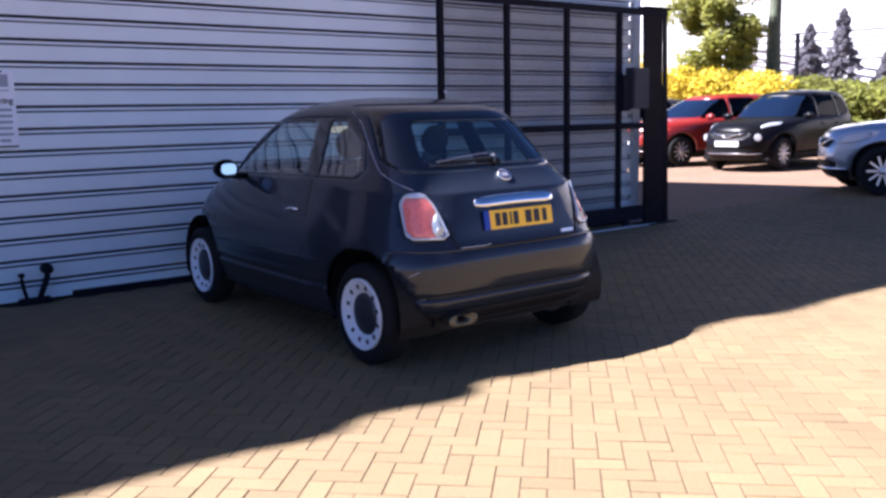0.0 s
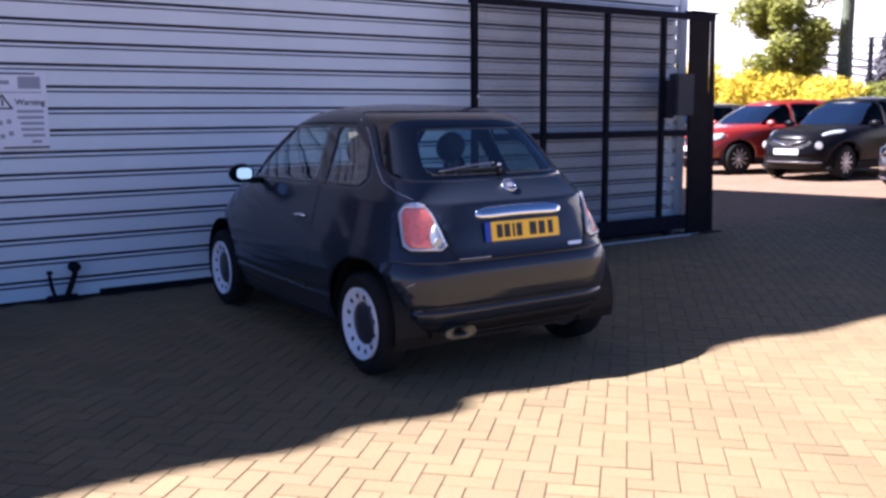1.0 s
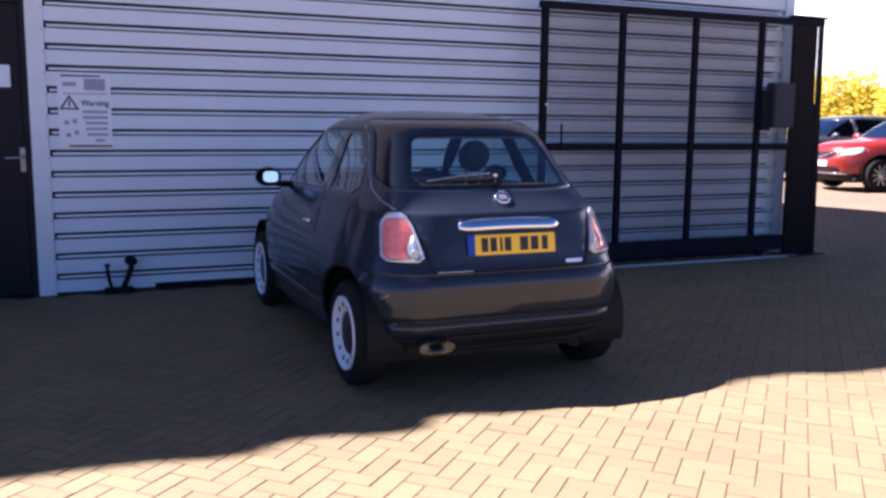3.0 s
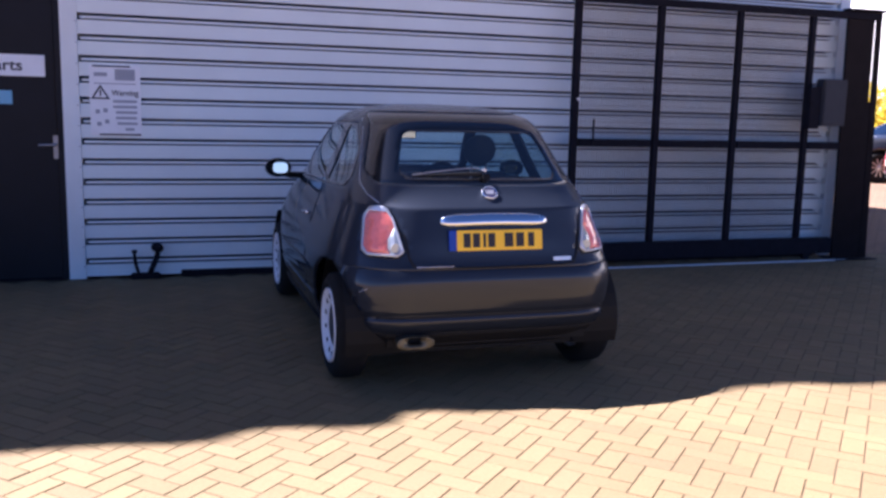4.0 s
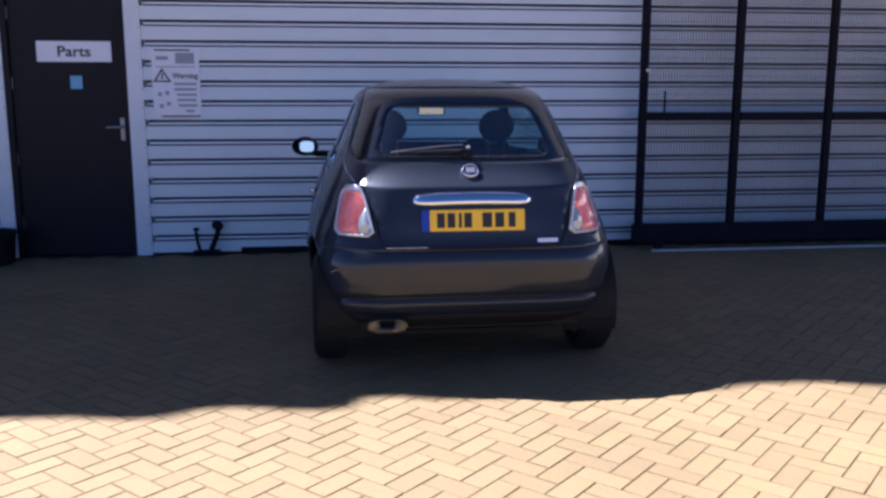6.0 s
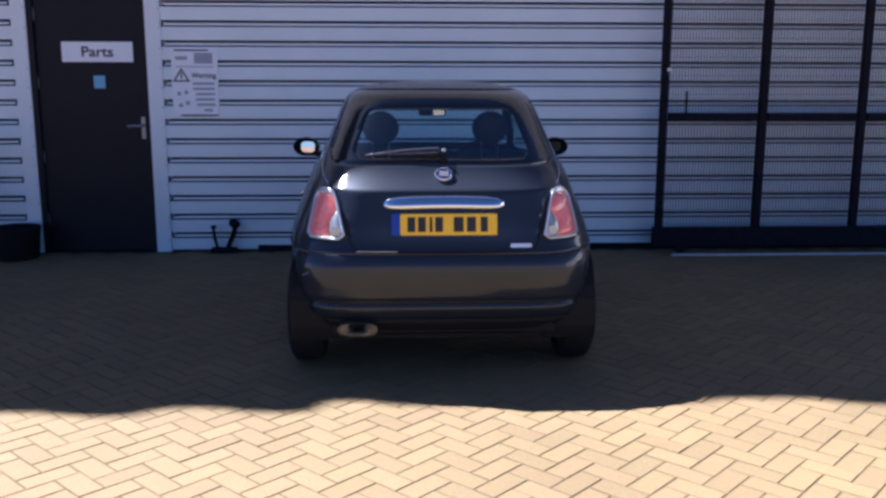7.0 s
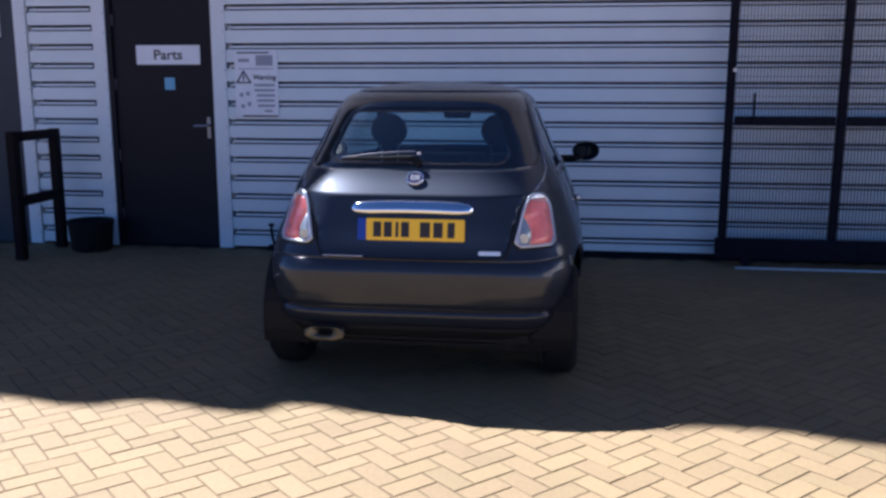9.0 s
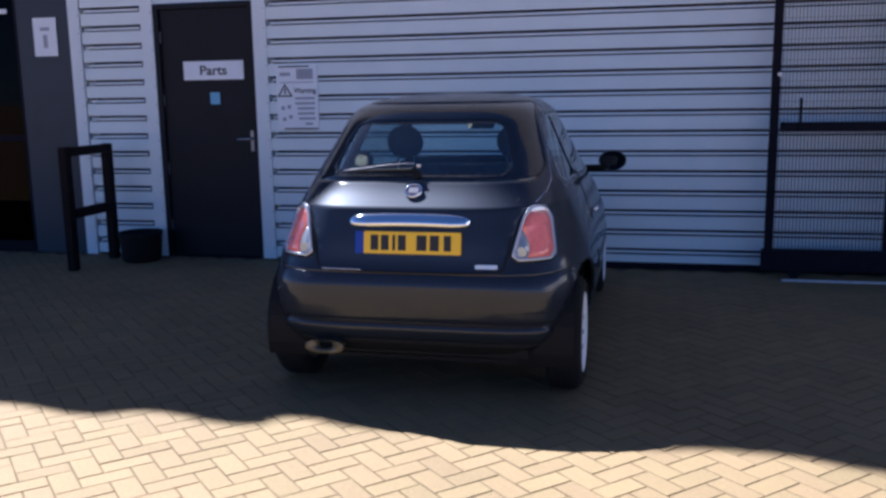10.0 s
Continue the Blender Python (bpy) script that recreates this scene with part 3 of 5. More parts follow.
    sh.cut("lamp_ring", mirrored(lamp, 0.012))
    sh.cut("lamp", mirrored([(0.667, 0.726), (0.632, 0.90), (0.603, 0.947), (0.550, 0.947), (0.528, 0.90), (0.490, 0.726)], 0.010), only="lamp_ring")
    sh.cut("lamp_clear", mirrored([(0.582, 0.70), (0.574, 0.765), (0.556, 0.795), (0.538, 0.96), (0.45, 0.96), (0.45, 0.70)], 0.0), only="lamp")
    sh.cut("border", lambda p: in_poly(p.x, p.z, [(-0.612, 1.066), (0.612, 1.066), (0.486, 1.440), (-0.486, 1.440)], 0.06) if p.y < -0.6 else -1.0)
    sh.cut("rear_glass", lambda p: in_poly(p.x, p.z, [(-0.462, 1.098), (0.462, 1.098), (0.378, 1.340), (-0.378, 1.340)], 0.05) if p.y < -0.75 else -1.0, only="border")
    sh.cut("side_border", on_side([(0.82, 1.000), (0.26, 1.366), (-0.30, 1.378), (-0.66, 1.372), (-0.90, 1.24), (-1.0, 1.07), (-0.96, 1.022)][::-1], 0.03))
    sh.cut("door_glass", on_side([(0.75, 1.020), (0.23, 1.345), (-0.08, 1.352), (-0.31, 1.355), (-0.375, 1.032)][::-1], 0.015), only="side_border")
    sh.cut("quarter_glass", on_side([(-0.545, 1.040), (-0.475, 1.355), (-0.64, 1.350), (-0.86, 1.23), (-0.945, 1.08), (-0.92, 1.040)][::-1], 0.02), only="side_border")
    sh.cut("windscreen", lambda p: in_poly(p.x, p.z, [(-0.60, 1.03), (0.60, 1.03), (0.475, 1.385), (-0.475, 1.385)], 0.04) if p.y > 0.1 else -1.0)
    sh.cut("valance", lambda p: 0.318 - p.z if p.y < rear_axle - 0.2 else -1.0)
    sh.cut("bumper", lambda p: 0.652 - p.z if p.y < rear_axle - 0.2 else -1.0)
    sh.nor = sh.normals()
    sh.mesh("body", ("",), M_PAINT, car, thick=0.018, cap=True)
    sh.mesh("rear_bumper", ("bumper",), M_PAINT, car, thick=0.018)
    sh.mesh("lower_valance", ("valance",), M_PLASTIC, car, thick=0.012)
    sh.mesh("window_border", ("border",), M_GLOSSBLACK, car, off=-0.001, thick=0.01)
    sh.mesh("rear_window", ("rear_glass",), M_PANE, car, off=-0.004, label="tinted curved rear window")
    sh.mesh("windscreen", ("windscreen",), M_PANE, car, off=-0.004)
    for s in (-1, 1):
        sh.mesh("window_frame", ("side_border",), M_GLOSSBLACK, car, off=-0.003, thick=0.012, side=s)
        sh.mesh("door_window", ("door_glass",), M_PANE_SIDE, car, off=-0.008, side=s)
        sh.mesh("quarter_window", ("quarter_glass",), M_PANE_SIDE, car, off=-0.008, side=s)
        lampy = sh.mesh("tail_lamp", ("lamp",), M_LAMP_RED, car, off=0.012, thick=0.02, side=s, label="red and clear tail lamp with chrome rim")
        sh.mesh("chrome_rim", ("lamp_ring",), M_SATIN, lampy, off=0.016, thick=0.02, side=s)
        sh.mesh("clear_lens", ("lamp_clear",), M_LAMP_CLEAR, lampy, off=0.012, thick=0.02, side=s)
        b = rod(bmesh.new(), sh.rear(s * 0.530, 0.760, 0.002), sh.rear(s * 0.530, 0.760, 0.018), 0.024, 20)
        part("reversing_lamp", b, M_LAMP_CLEAR, lampy)
        for ya in (rear_axle, front_axle):
            wheel(car, (s * 0.708, ya, hub), hub + 0.003, 0.17, "steel", s)
            wheel_well(car, ya, hub + 0.022, 0.359, 0.80, s)
        surface_line("door_gap", [sh.side(y, z, s, 0.001) for y, z in ((-0.50, 1.01), (-0.545, 0.8), (-0.545, 0.6), (-0.50, 0.42), (-0.40, 0.33), (0.3, 0.315), (0.65, 0.32), (0.76, 0.40), (0.80, 0.7), (0.80, 0.98))], 0.004, M_SEAM, car)
        surface_line("bumper_gap", [sh.side(-0.9 - 0.4 * k / 8 - 0.13, 0.655, s, 0.001) for k in range(5)] , 0.003, M_SEAM, car)
        surface_line("sill_trim", [sh.side(y, 0.24, s, 0.004) for y in (-0.75, -0.4, 0.0, 0.4, 0.75)], 0.012, M_PLASTIC, car)
        surface_line("waist_moulding", [sh.side(y, 0.55, s, 0.003) for y in (-0.70, -0.4, 0.0, 0.4, 0.75)], 0.006, M_PAINT, car)
        # Sky glint down the tailgate's side, laid on as a pale line.
        surface_line("tailgate_edge", [sh.rear(s * x, z, 0.002) for x, z in ((0.575, 0.972), (0.612, 1.01), (0.622, 1.06), (0.596, 1.15), (0.568, 1.24), (0.538, 1.33), (0.512, 1.40))], 0.0035, M_GLINT, car)
        h = new("door_handle")
        h.parent = car
        part("grip", tube(bmesh.new(), [sh.side(-0.46, 0.825, s, 0.0), sh.side(-0.455, 0.827, s, 0.024), sh.side(-0.39, 0.828, s, 0.030), sh.side(-0.32, 0.822, s, 0.024), sh.side(-0.31, 0.82, s, 0.0)], 0.010), M_CHROME, h, "chrome door handle", smooth=True)
        mir = new("door_mirror")
        mir.parent = car
        b = bmesh.new()
        bmesh.ops.create_uvsphere(b, u_segments=24, v_segments=14, radius=1.0)
        b.transform(pose(s * 0.868, 0.405, 1.042, 0, 0, s * -8) @ Matrix.Diagonal((0.092, 0.062, 0.066, 1)))
        bmesh.ops.bisect_plane(b, geom=b.verts[:] + b.edges[:] + b.faces[:], plane_co=(0, 0.382, 0), plane_no=(0, -1, 0), clear_outer=True)
        part("mirror_housing", b, M_PAINT, mir, smooth=True)
        b = bmesh.new()
        face = []
        for k in range(32):
            c, n = math.cos(2 * math.pi * k / 32), math.sin(2 * math.pi * k / 32)
            face.append(b.verts.new((0.050 * math.copysign(abs(c) ** 0.6, c), 0.037 * math.copysign(abs(n) ** 0.6, n), 0.0)))
        b.faces.new(face)
        b.transform(pose(s * 0.856, 0.3785, 1.042, 90 + (27 if s > 0 else -2), 0, -4 if s > 0 else -14))
        part("mirror_glass", b, M_MIRROR, mir)
        part("mirror_foot", tube(bmesh.new(), [(s * 0.68, 0.46, 0.985), (s * 0.78, 0.43, 0.99), (s * 0.845, 0.415, 1.005)], 0.022), M_PLASTIC, mir, smooth=True)
    # tailgate
    surface_line("tailgate_gap", [sh.rear(x, z, 0.001) for x, z in ((-0.50, 0.99), (-0.475, 0.80), (-0.462, 0.71), (-0.440, 0.672), (-0.38, 0.663), (-0.2, 0.660), (0.0, 0.659), (0.2, 0.660), (0.38, 0.663), (0.440, 0.672), (0.462, 0.71), (0.475, 0.80), (0.50, 0.99))], 0.005, M_SEAM, car)
    surface_line("bumper_groove", [sh.rear(-0.62 + 1.24 * k / 20, 0.405, -0.004) for k in range(21)], 0.008, M_SEAM, car)
    # Glints on tailgate lip and bumper corner, laid on as pale lines.
    surface_line("tailgate_lip", [sh.rear(-0.43 + 0.20 * k / 8, 0.668, 0.003) for k in range(9)], 0.004, M_GLINT, car)
    surface_line("bumper_crease", [sh.rear(-0.668 - 0.034 * k / 10, 0.556 - 0.022 * k / 10, 0.001) for k in range(11)], 0.003, M_GLINT, car)
    bar = bmesh.new()
    rows = []
    for k in range(25):
        x = -0.295 + 0.585 * k / 24
        e = 1 - abs(2 * k / 24 - 1) ** 8
        h = 0.017 + 0.015 * e
        zc = 0.893 + 0.008 * (1 - (x / 0.29) ** 2)
        base = sh.rear(x, zc).y
        rows.append([bar.verts.new((x, base - o * (0.35 + 0.65 * e), zc + dz * h)) for o, dz in ((-0.005, 1.0), (0.008, 0.98), (0.019, 0.72), (0.028, 0.30), (0.034, -0.15), (0.037, -0.55), (0.030, -0.88), (-0.005, -1.0))])
    for p, q in zip(rows, rows[1:]):
        for j in range(7):
            bar.faces.new((p[j], q[j], q[j + 1], p[j + 1]))
    bar.faces.new(rows[0])
    bar.faces.new(rows[-1][::-1])
    part("chrome_bar", bar, M_CHROME, car, "chrome bar over the number plate", smooth=True)
    plate = new("number_plate")
    plate.parent = car
    py = sh.rear(0, 0.796).y - 0.006
    plate.matrix_basis = pose(0.0, py, 0.796, -9, 0, 0)
    part("plate_panel", boxed(-0.217, 0.254, -0.010, 0.0, -0.0525, 0.0525, 0.003), M_PLATE, plate, "yellow rear number plate")
    part("blue_band", boxed(-0.259, -0.2175, -0.010, 0.0, -0.0525, 0.0525, 0.003), M_PLATE_BLUE, plate)
    for k, cx in enumerate((-0.163, -0.112, -0.068, -0.029, 0.066, 0.128, 0.190)):
        part("character_bar", boxed(cx - (0.019, 0.019, 0.007, 0.019, 0.024, 0.022, 0.017)[k], cx + (0.019, 0.019, 0.007, 0.019, 0.024, 0.022, 0.017)[k], -0.0115, -0.0098, -0.036, 0.036), M_INK, plate)
    badge = new("badge")
    badge.parent = car
    badge.matrix_basis = Matrix.Translation(sh.rear(0, 1.022)) @ pose(0, 0, 0, -46 - 0)
    b = bmesh.new()
    rings = [[b.verts.new((r * math.cos(2 * math.pi * k / 32), y, r * math.sin(2 * math.pi * k / 32))) for k in range(32)] for r, y in ((0.0435, 0.004), (0.0435, -0.012), (0.040, -0.018), (0.036, -0.018), (0.034, -0.010))]
    for p, q in zip(rings, rings[1:]):
        for k in range(32):
            b.faces.new((p[k], p[(k + 1) % 32], q[(k + 1) % 32], q[k]))
    part("badge_ring", b, M_CHROME, badge, "round chrome badge", smooth=True)
    b = bmesh.new()
    bmesh.ops.create_cone(b, cap_ends=True, segments=32, radius1=0.035, radius2=0.0345, depth=0.006, matrix=pose(0, -0.012, 0, 90))
    part("badge_centre", b, M_BADGE, badge)
    for k in range(4):
        part("badge_mark", boxed(-0.019 + 0.0115 * k, -0.0155 + 0.0115 * k, -0.0164, -0.0152, -0.015, 0.015), M_GREYINK, badge)
    part("name_badge", boxed(-0.052, 0.052, -0.006, 0.004, -0.010, 0.010, 0.002), M_SATIN, car).matrix_basis = Matrix.Translation(sh.rear(0.372, 0.692)) @ pose(0, 0, 0, -8, 0, 3)
    wip = new("rear_wiper")
    wip.parent = car
    b = bmesh.new()
    rows = []
    for k in range(13):
        f = k / 12
        q = sh.rear(-0.015 - 0.375 * f, 1.118 - 0.010 * f ** 2, 0.012)
        h, d = 0.014 - 0.009 * f, 0.024 - 0.013 * f
        rows.append([b.verts.new(q + Vector((0, -d * u, h * v))) for u, v in ((0, -0.9), (0.8, -0.8), (1.0, 0.0), (0.75, 0.8), (0, 1.0))])
    for p, q in zip(rows, rows[1:]):
        for j in range(4):
            b.faces.new((p[j], q[j], q[j + 1], p[j + 1]))
    b.faces.new(rows[0])
    b.faces.new(rows[-1][::-1])
    part("wiper_arm", b, M_RUBBER, wip, "tapered black wiper arm", smooth=True)
    part("washer_nozzle", boxed(-0.008, 0.014, -0.008, 0.008, -0.006, 0.008, 0.003), M_SATIN, wip).matrix_basis = Matrix.Translation(sh.rear(0.0, 1.140, 0.035))
    part("wiper_blade", tube(bmesh.new(), [sh.rear(-0.02 - 0.37 * k / 10, 1.150 - 0.036 * (k / 10) ** 1.6, 0.022) for k in range(11)], 0.004), M_STEEL, wip, smooth=True)
    part("wiper_cap", rod(bmesh.new(), sh.rear(0, 1.095, 0.0), sh.rear(0, 1.105, 0.045), 0.020, 16), M_PLASTIC, wip)
    prof = [(math.cos(2 * math.pi * k / 32), math.sin(2 * math.pi * k / 32)) for k in range(32)]
    prof = [(math.copysign(abs(c) ** 0.6, c), math.copysign(abs(n) ** 0.75, n)) for c, n in prof]
    b = bmesh.new()
    rings = []
    for y, rx, rz, up in ((0.14, 0.082, 0.026, 0.0), (0.0, 0.096, 0.031, 0.0), (-0.012, 0.100, 0.034, 0.0), (-0.017, 0.094, 0.032, 0.0), (-0.008, 0.042, 0.021, 0.009), (0.10, 0.036, 0.019, 0.009)):
        rings.append([b.verts.new((-0.430 + rx * c, -1.572 + y, 0.278 + up + rz * n)) for c, n in prof])
    for p, q in zip(rings, rings[1:]):
        for k in range(32):
            b.faces.new((p[k], p[(k + 1) % 32], q[(k + 1) % 32], q[k]))
    part("exhaust_tip", b, M_EXHAUST, car, "oval steel exhaust tip", smooth=True)
    part("exhaust_bore", boxed(-0.480, -0.380, -1.53, -1.47, 0.250, 0.312), M_SEAM, car)
    part("silencer", rod(bmesh.new(), (-0.48, -1.28, 0.25), (0.2, -1.28, 0.25), 0.085, 20), M_PLASTIC, car)
    part("floor_pan", boxed(-0.70, 0.70, -1.40, 1.6, 0.19, 0.26, 0.02), M_PLASTIC, car)
    part("rear_axle_beam", boxed(-0.62, 0.62, -1.18, -1.07, 0.24, 0.33, 0.02), M_PLASTIC, car)
    part("diffuser", boxed(-0.60, 0.60, -1.50, -1.30, 0.20, 0.32, 0.04), M_PLASTIC, car)
    # cabin
    for x in (-0.335, 0.335):
        seat(car, x, 0.05)
    part("rear_bench", boxed(-0.52, 0.52, -1.02, -0.86, 0.45, 0.96, 0.06), M_SEAT, car)
    part("parcel_shelf", boxed(-0.55, 0.55, -1.30, -0.98, 0.955, 0.985, 0.01), M_PLASTIC, car)
    part("dashboard", boxed(-0.62, 0.62, 0.62, 1.0, 0.70, 0.985, 0.07), M_PLASTIC, car)
    b = bmesh.new()
    tube(b, [(0.34 + 0.18 * math.cos(2 * math.pi * k / 24), 0.52 - 0.07 * math.sin(2 * math.pi * k / 24), 0.90 + 0.17 * math.sin(2 * math.pi * k / 24)) for k in range(25)], 0.014)
    part("steering_wheel", b, M_PLASTIC, car, smooth=True)
    rv = new("rear_view_mirror")
    rv.parent = car
    rv.matrix_basis = pose(0, 0.32, 1.285, 0, 0, -9) @ pose(0, -0.32, -1.285)
    part("mirror_shell", boxed(-0.095, 0.095, 0.325, 0.355, 1.255, 1.315, 0.012), M_PLASTIC, rv)
    part("mirror_glass", boxed(-0.086, 0.086, 0.319, 0.3235, 1.261, 1.309, 0.0), M_MIRROR, rv)
    part("mirror_stem", rod(bmesh.new(), (0, 0.34, 1.30), (0, 0.40, 1.37), 0.010), M_PLASTIC, rv)
    return car


small_hatchback()

# ---- unseen capping on the roof edge, shaped to cast the wavy shadow line ----
SHADOW_CAP = ((-15.0, 8.117), (-14.04, 8.117), (-11.44, 8.163), (-7.98, 8.175), (-7.44, 8.193), (-7.29, 8.216), (-7.19, 8.303), (-7.06, 8.344), (-6.89, 8.315), (-6.77, 8.21), (-6.58, 8.146),
       (-6.44, 8.175), (-6.37, 8.28), (-6.21, 8.32), (-6.11, 8.28), (-6.03, 8.233), (-5.92, 8.1), (-5.77, 8.03), (-5.69, 8.041), (-5.64, 8.14), (-5.6, 8.175), (-4.27, 8.187),
       (-4.06, 8.123), (-3.9, 8.1), (-3.75, 8.111), (-3.65, 8.152), (-3.57, 8.268), (-3.49, 8.344), (-3.3, 8.379), (-2.89, 8.35), (-2.04, 8.443), (-0.31, 8.408), (3.67, 8.28),
       (5.36, 8.28))
edge = curve_through([c[0] for c in SHADOW_CAP], [c[1] for c in SHADOW_CAP])
b = bmesh.new()
rows = []
for k in range(661):
    x = -15.0 + 20.36 * k / 660
    rows.append([b.verts.new((x, y, z)) for y, z in ((0.015, ROOF_Z - 0.05), (0.015, edge(x)), (0.26, edge(x)), (0.26, ROOF_Z - 0.13))])
for p, q in zip(rows, rows[1:]):
    for j in range(4):
        b.faces.new((p[j], q[j], q[(j + 1) % 4], p[(j + 1) % 4]))
b.faces.new(rows[0])
b.faces.new(rows[-1][::-1])
structure(link("roof_capping", b, M_ROOF), "unseen grey capping shaped to cast the wavy shadow edge", "roof trim")


# ---- parts door ----
door = structure(thing("door_1", "closed charcoal steel parts door with sign", "door"), "", "")
part("door_frame", boxed(DOOR_X0 + 0.004, DOOR_X0 + 0.055, 0.0, 0.16, 0, 2.35, 0.004), M_DOOR, door)
part("door_frame", boxed(DOOR_X1 - 0.050, DOOR_X1 - 0.006, 0.0, 0.16, 0, 2.35, 0.004), M_DOOR, door)
part("door_frame", boxed(DOOR_X0 + 0.055, DOOR_X1 - 0.050, 0.0, 0.16, 2.30, 2.35, 0.004), M_DOOR, door)
part("door_leaf", boxed(DOOR_X0 + 0.059, DOOR_X1 - 0.054, 0.030, 0.085, 0.012, 2.296, 0.004), M_DOOR, door)
part("threshold", boxed(DOOR_X0 + 0.06, DOOR_X1 - 0.055, 0.0, 0.15, 0.0, 0.011), M_BLACK_STEEL, door)
handle = part("door_handle", boxed(-2.475, -2.435, 0.022, 0.0295, 1.00, 1.19, 0.004), M_HANDLE, door, "brushed steel lever handle on a plate")
part("lever", tube(bmesh.new(), [(-2.455, 0.022, 1.115), (-2.455, -0.025, 1.115), (-2.465, -0.033, 1.115), (-2.58, -0.033, 1.112)], 0.011), M_HANDLE, handle, smooth=True)
for z in (0.30, 0.84, 1.48, 2.05):
    part("hinge", rod(bmesh.new(), (DOOR_X0 + 0.062, 0.018, z - 0.05), (DOOR_X0 + 0.062, 0.018, z + 0.05), 0.009, 10), M_DULL, door)

parts_sign = thing("door_sign", "white plastic parts sign with dark lettering", "sign", (-2.812, 0.0295, 1.742))
part("sign_panel", boxed(-0.300, 0.300, -0.008, 0.0, -0.085, 0.085, 0.003), M_PAPER, parts_sign)
lettering("sign_word", "Parts", 0.120, (0.0, -0.0085, -0.003), M_INK, parts_sign, 1.12)
part("small_sticker", boxed(-0.048, 0.048, -0.004, 0.0, -0.054, 0.054, 0.001), M_BLUE, tagged(new("sticker"), "small square blue sticker on the parts door", "sticker"))
bpy.data.objects["sticker"].matrix_world = pose(-2.810, 0.0295, 1.488)

# ---- notices ----
warn = thing("warning_sign", "white warning notice on the cladding with triangle symbol", "sign", (-1.985, -0.001, 1.481))
part("sign_panel", boxed(-0.198, 0.198, -0.012, 0.0, -0.285, 0.285, 0.004), M_PAPER, warn)
part("fixing_strip", boxed(-0.17, 0.12, -0.016, -0.0125, 0.270, 0.282), M_INK, warn)
part("fixing_strip", boxed(-0.13, 0.19, -0.016, -0.0125, -0.282, -0.270), M_INK, warn)
part("header_band", boxed(0.00, 0.155, -0.0135, -0.0125, 0.165, 0.255), M_GREYINK, warn)
part("header_mark", boxed(-0.16, -0.06, -0.0135, -0.0125, 0.195, 0.225), M_GREYINK, warn)
part("rule", boxed(-0.16, 0.16, -0.0135, -0.0125, 0.133, 0.141), M_GREYINK, warn)
tri = bmesh.new()
ring_o = [tri.verts.new((-0.115 + 0.085 * math.cos(a), -0.0135, 0.050 + 0.078 * math.sin(a))) for a in (math.pi / 2, math.pi * 7 / 6, math.pi * 11 / 6)]
ring_i = [tri.verts.new((-0.115 + 0.058 * math.cos(a), -0.0135, 0.050 + 0.053 * math.sin(a))) for a in (math.pi / 2, math.pi * 7 / 6, math.pi * 11 / 6)]
for k in range(3):
    tri.faces.new((ring_o[k], ring_o[(k + 1) % 3], ring_i[(k + 1) % 3], ring_i[k]))
part("warning_triangle", tri, M_INK, warn, "black warning triangle")
part("triangle_mark", boxed(-0.121, -0.109, -0.0145, -0.0125, 0.035, 0.085), M_INK, warn)
lettering("sign_word", "Warning", 0.062, (0.075, -0.0130, 0.062), M_INK, warn, 0.95)
for k, (x0, x1, z) in enumerate(((-0.02, 0.165, -0.005), (-0.02, 0.165, -0.050), (0.0, 0.165, -0.095), (0.0, 0.16, -0.140), (0.01, 0.165, -0.185), (0.07, 0.14, -0.232))):
    part("text_bar", boxed(x0, x1, -0.0135, -0.0125, z - 0.010, z + 0.010), M_GREYINK, warn)
for x, z in ((-0.14, -0.09), (-0.08, -0.08), (-0.13, -0.19), (-0.07, -0.17)):
    part("pictogram", boxed(x - 0.016, x + 0.016, -0.0135, -0.0125, z - 0.016, z + 0.016, 0.0), M_GREYINK, warn)

notice = thing("notice", "small white information notice on the dark panel", "sign", (-4.535, 0.0195, 2.09))
part("sign_panel", boxed(-0.128, 0.128, -0.006, 0.0, -0.182, 0.182, 0.003), M_PAPER, notice)
part("text_bar", boxed(-0.022, 0.022, -0.0075, -0.0062, -0.10, 0.02), M_GREYINK, notice)
part("text_bar", boxed(-0.05, 0.05, -0.0075, -0.0062, 0.06, 0.09), M_GREYINK, notice)

# ---- stubs at the foot of the wall ----
stub = thing("pipe_stub", "pair of dark bent pipe stubs at the wall's foot", "pipe", (-1.79, -0.07, 0.0))
part("base", boxed(-0.12, 0.12, -0.05, 0.05, 0.0, 0.045, 0.012), M_BLACK_STEEL, stub)
part("thin_pipe", tube(bmesh.new(), [(-0.055, 0, 0.04), (-0.075, 0, 0.12), (-0.085, 0, 0.20), (-0.083, 0, 0.235)], 0.014), M_BLACK_STEEL, stub, smooth=True)
part("pipe_end", boxed(-0.105, -0.062, -0.02, 0.02, 0.215, 0.245, 0.006), M_BLACK_STEEL, stub)
part("thick_pipe", tube(bmesh.new(), [(0.035, 0, 0.04), (0.06, 0, 0.10), (0.085, 0, 0.16), (0.105, 0, 0.22)], 0.022, 12), M_BLACK_STEEL, stub, smooth=True)
b = bmesh.new()
bmesh.ops.create_uvsphere(b, u_segments=16, v_segments=10, radius=1.0, matrix=pose(0.100, 0, 0.262, 0, 20, 0) @ Matrix.Diagonal((0.052, 0.045, 0.042, 1)))
part("pipe_cap", b, M_BLACK_STEEL, stub, smooth=True)

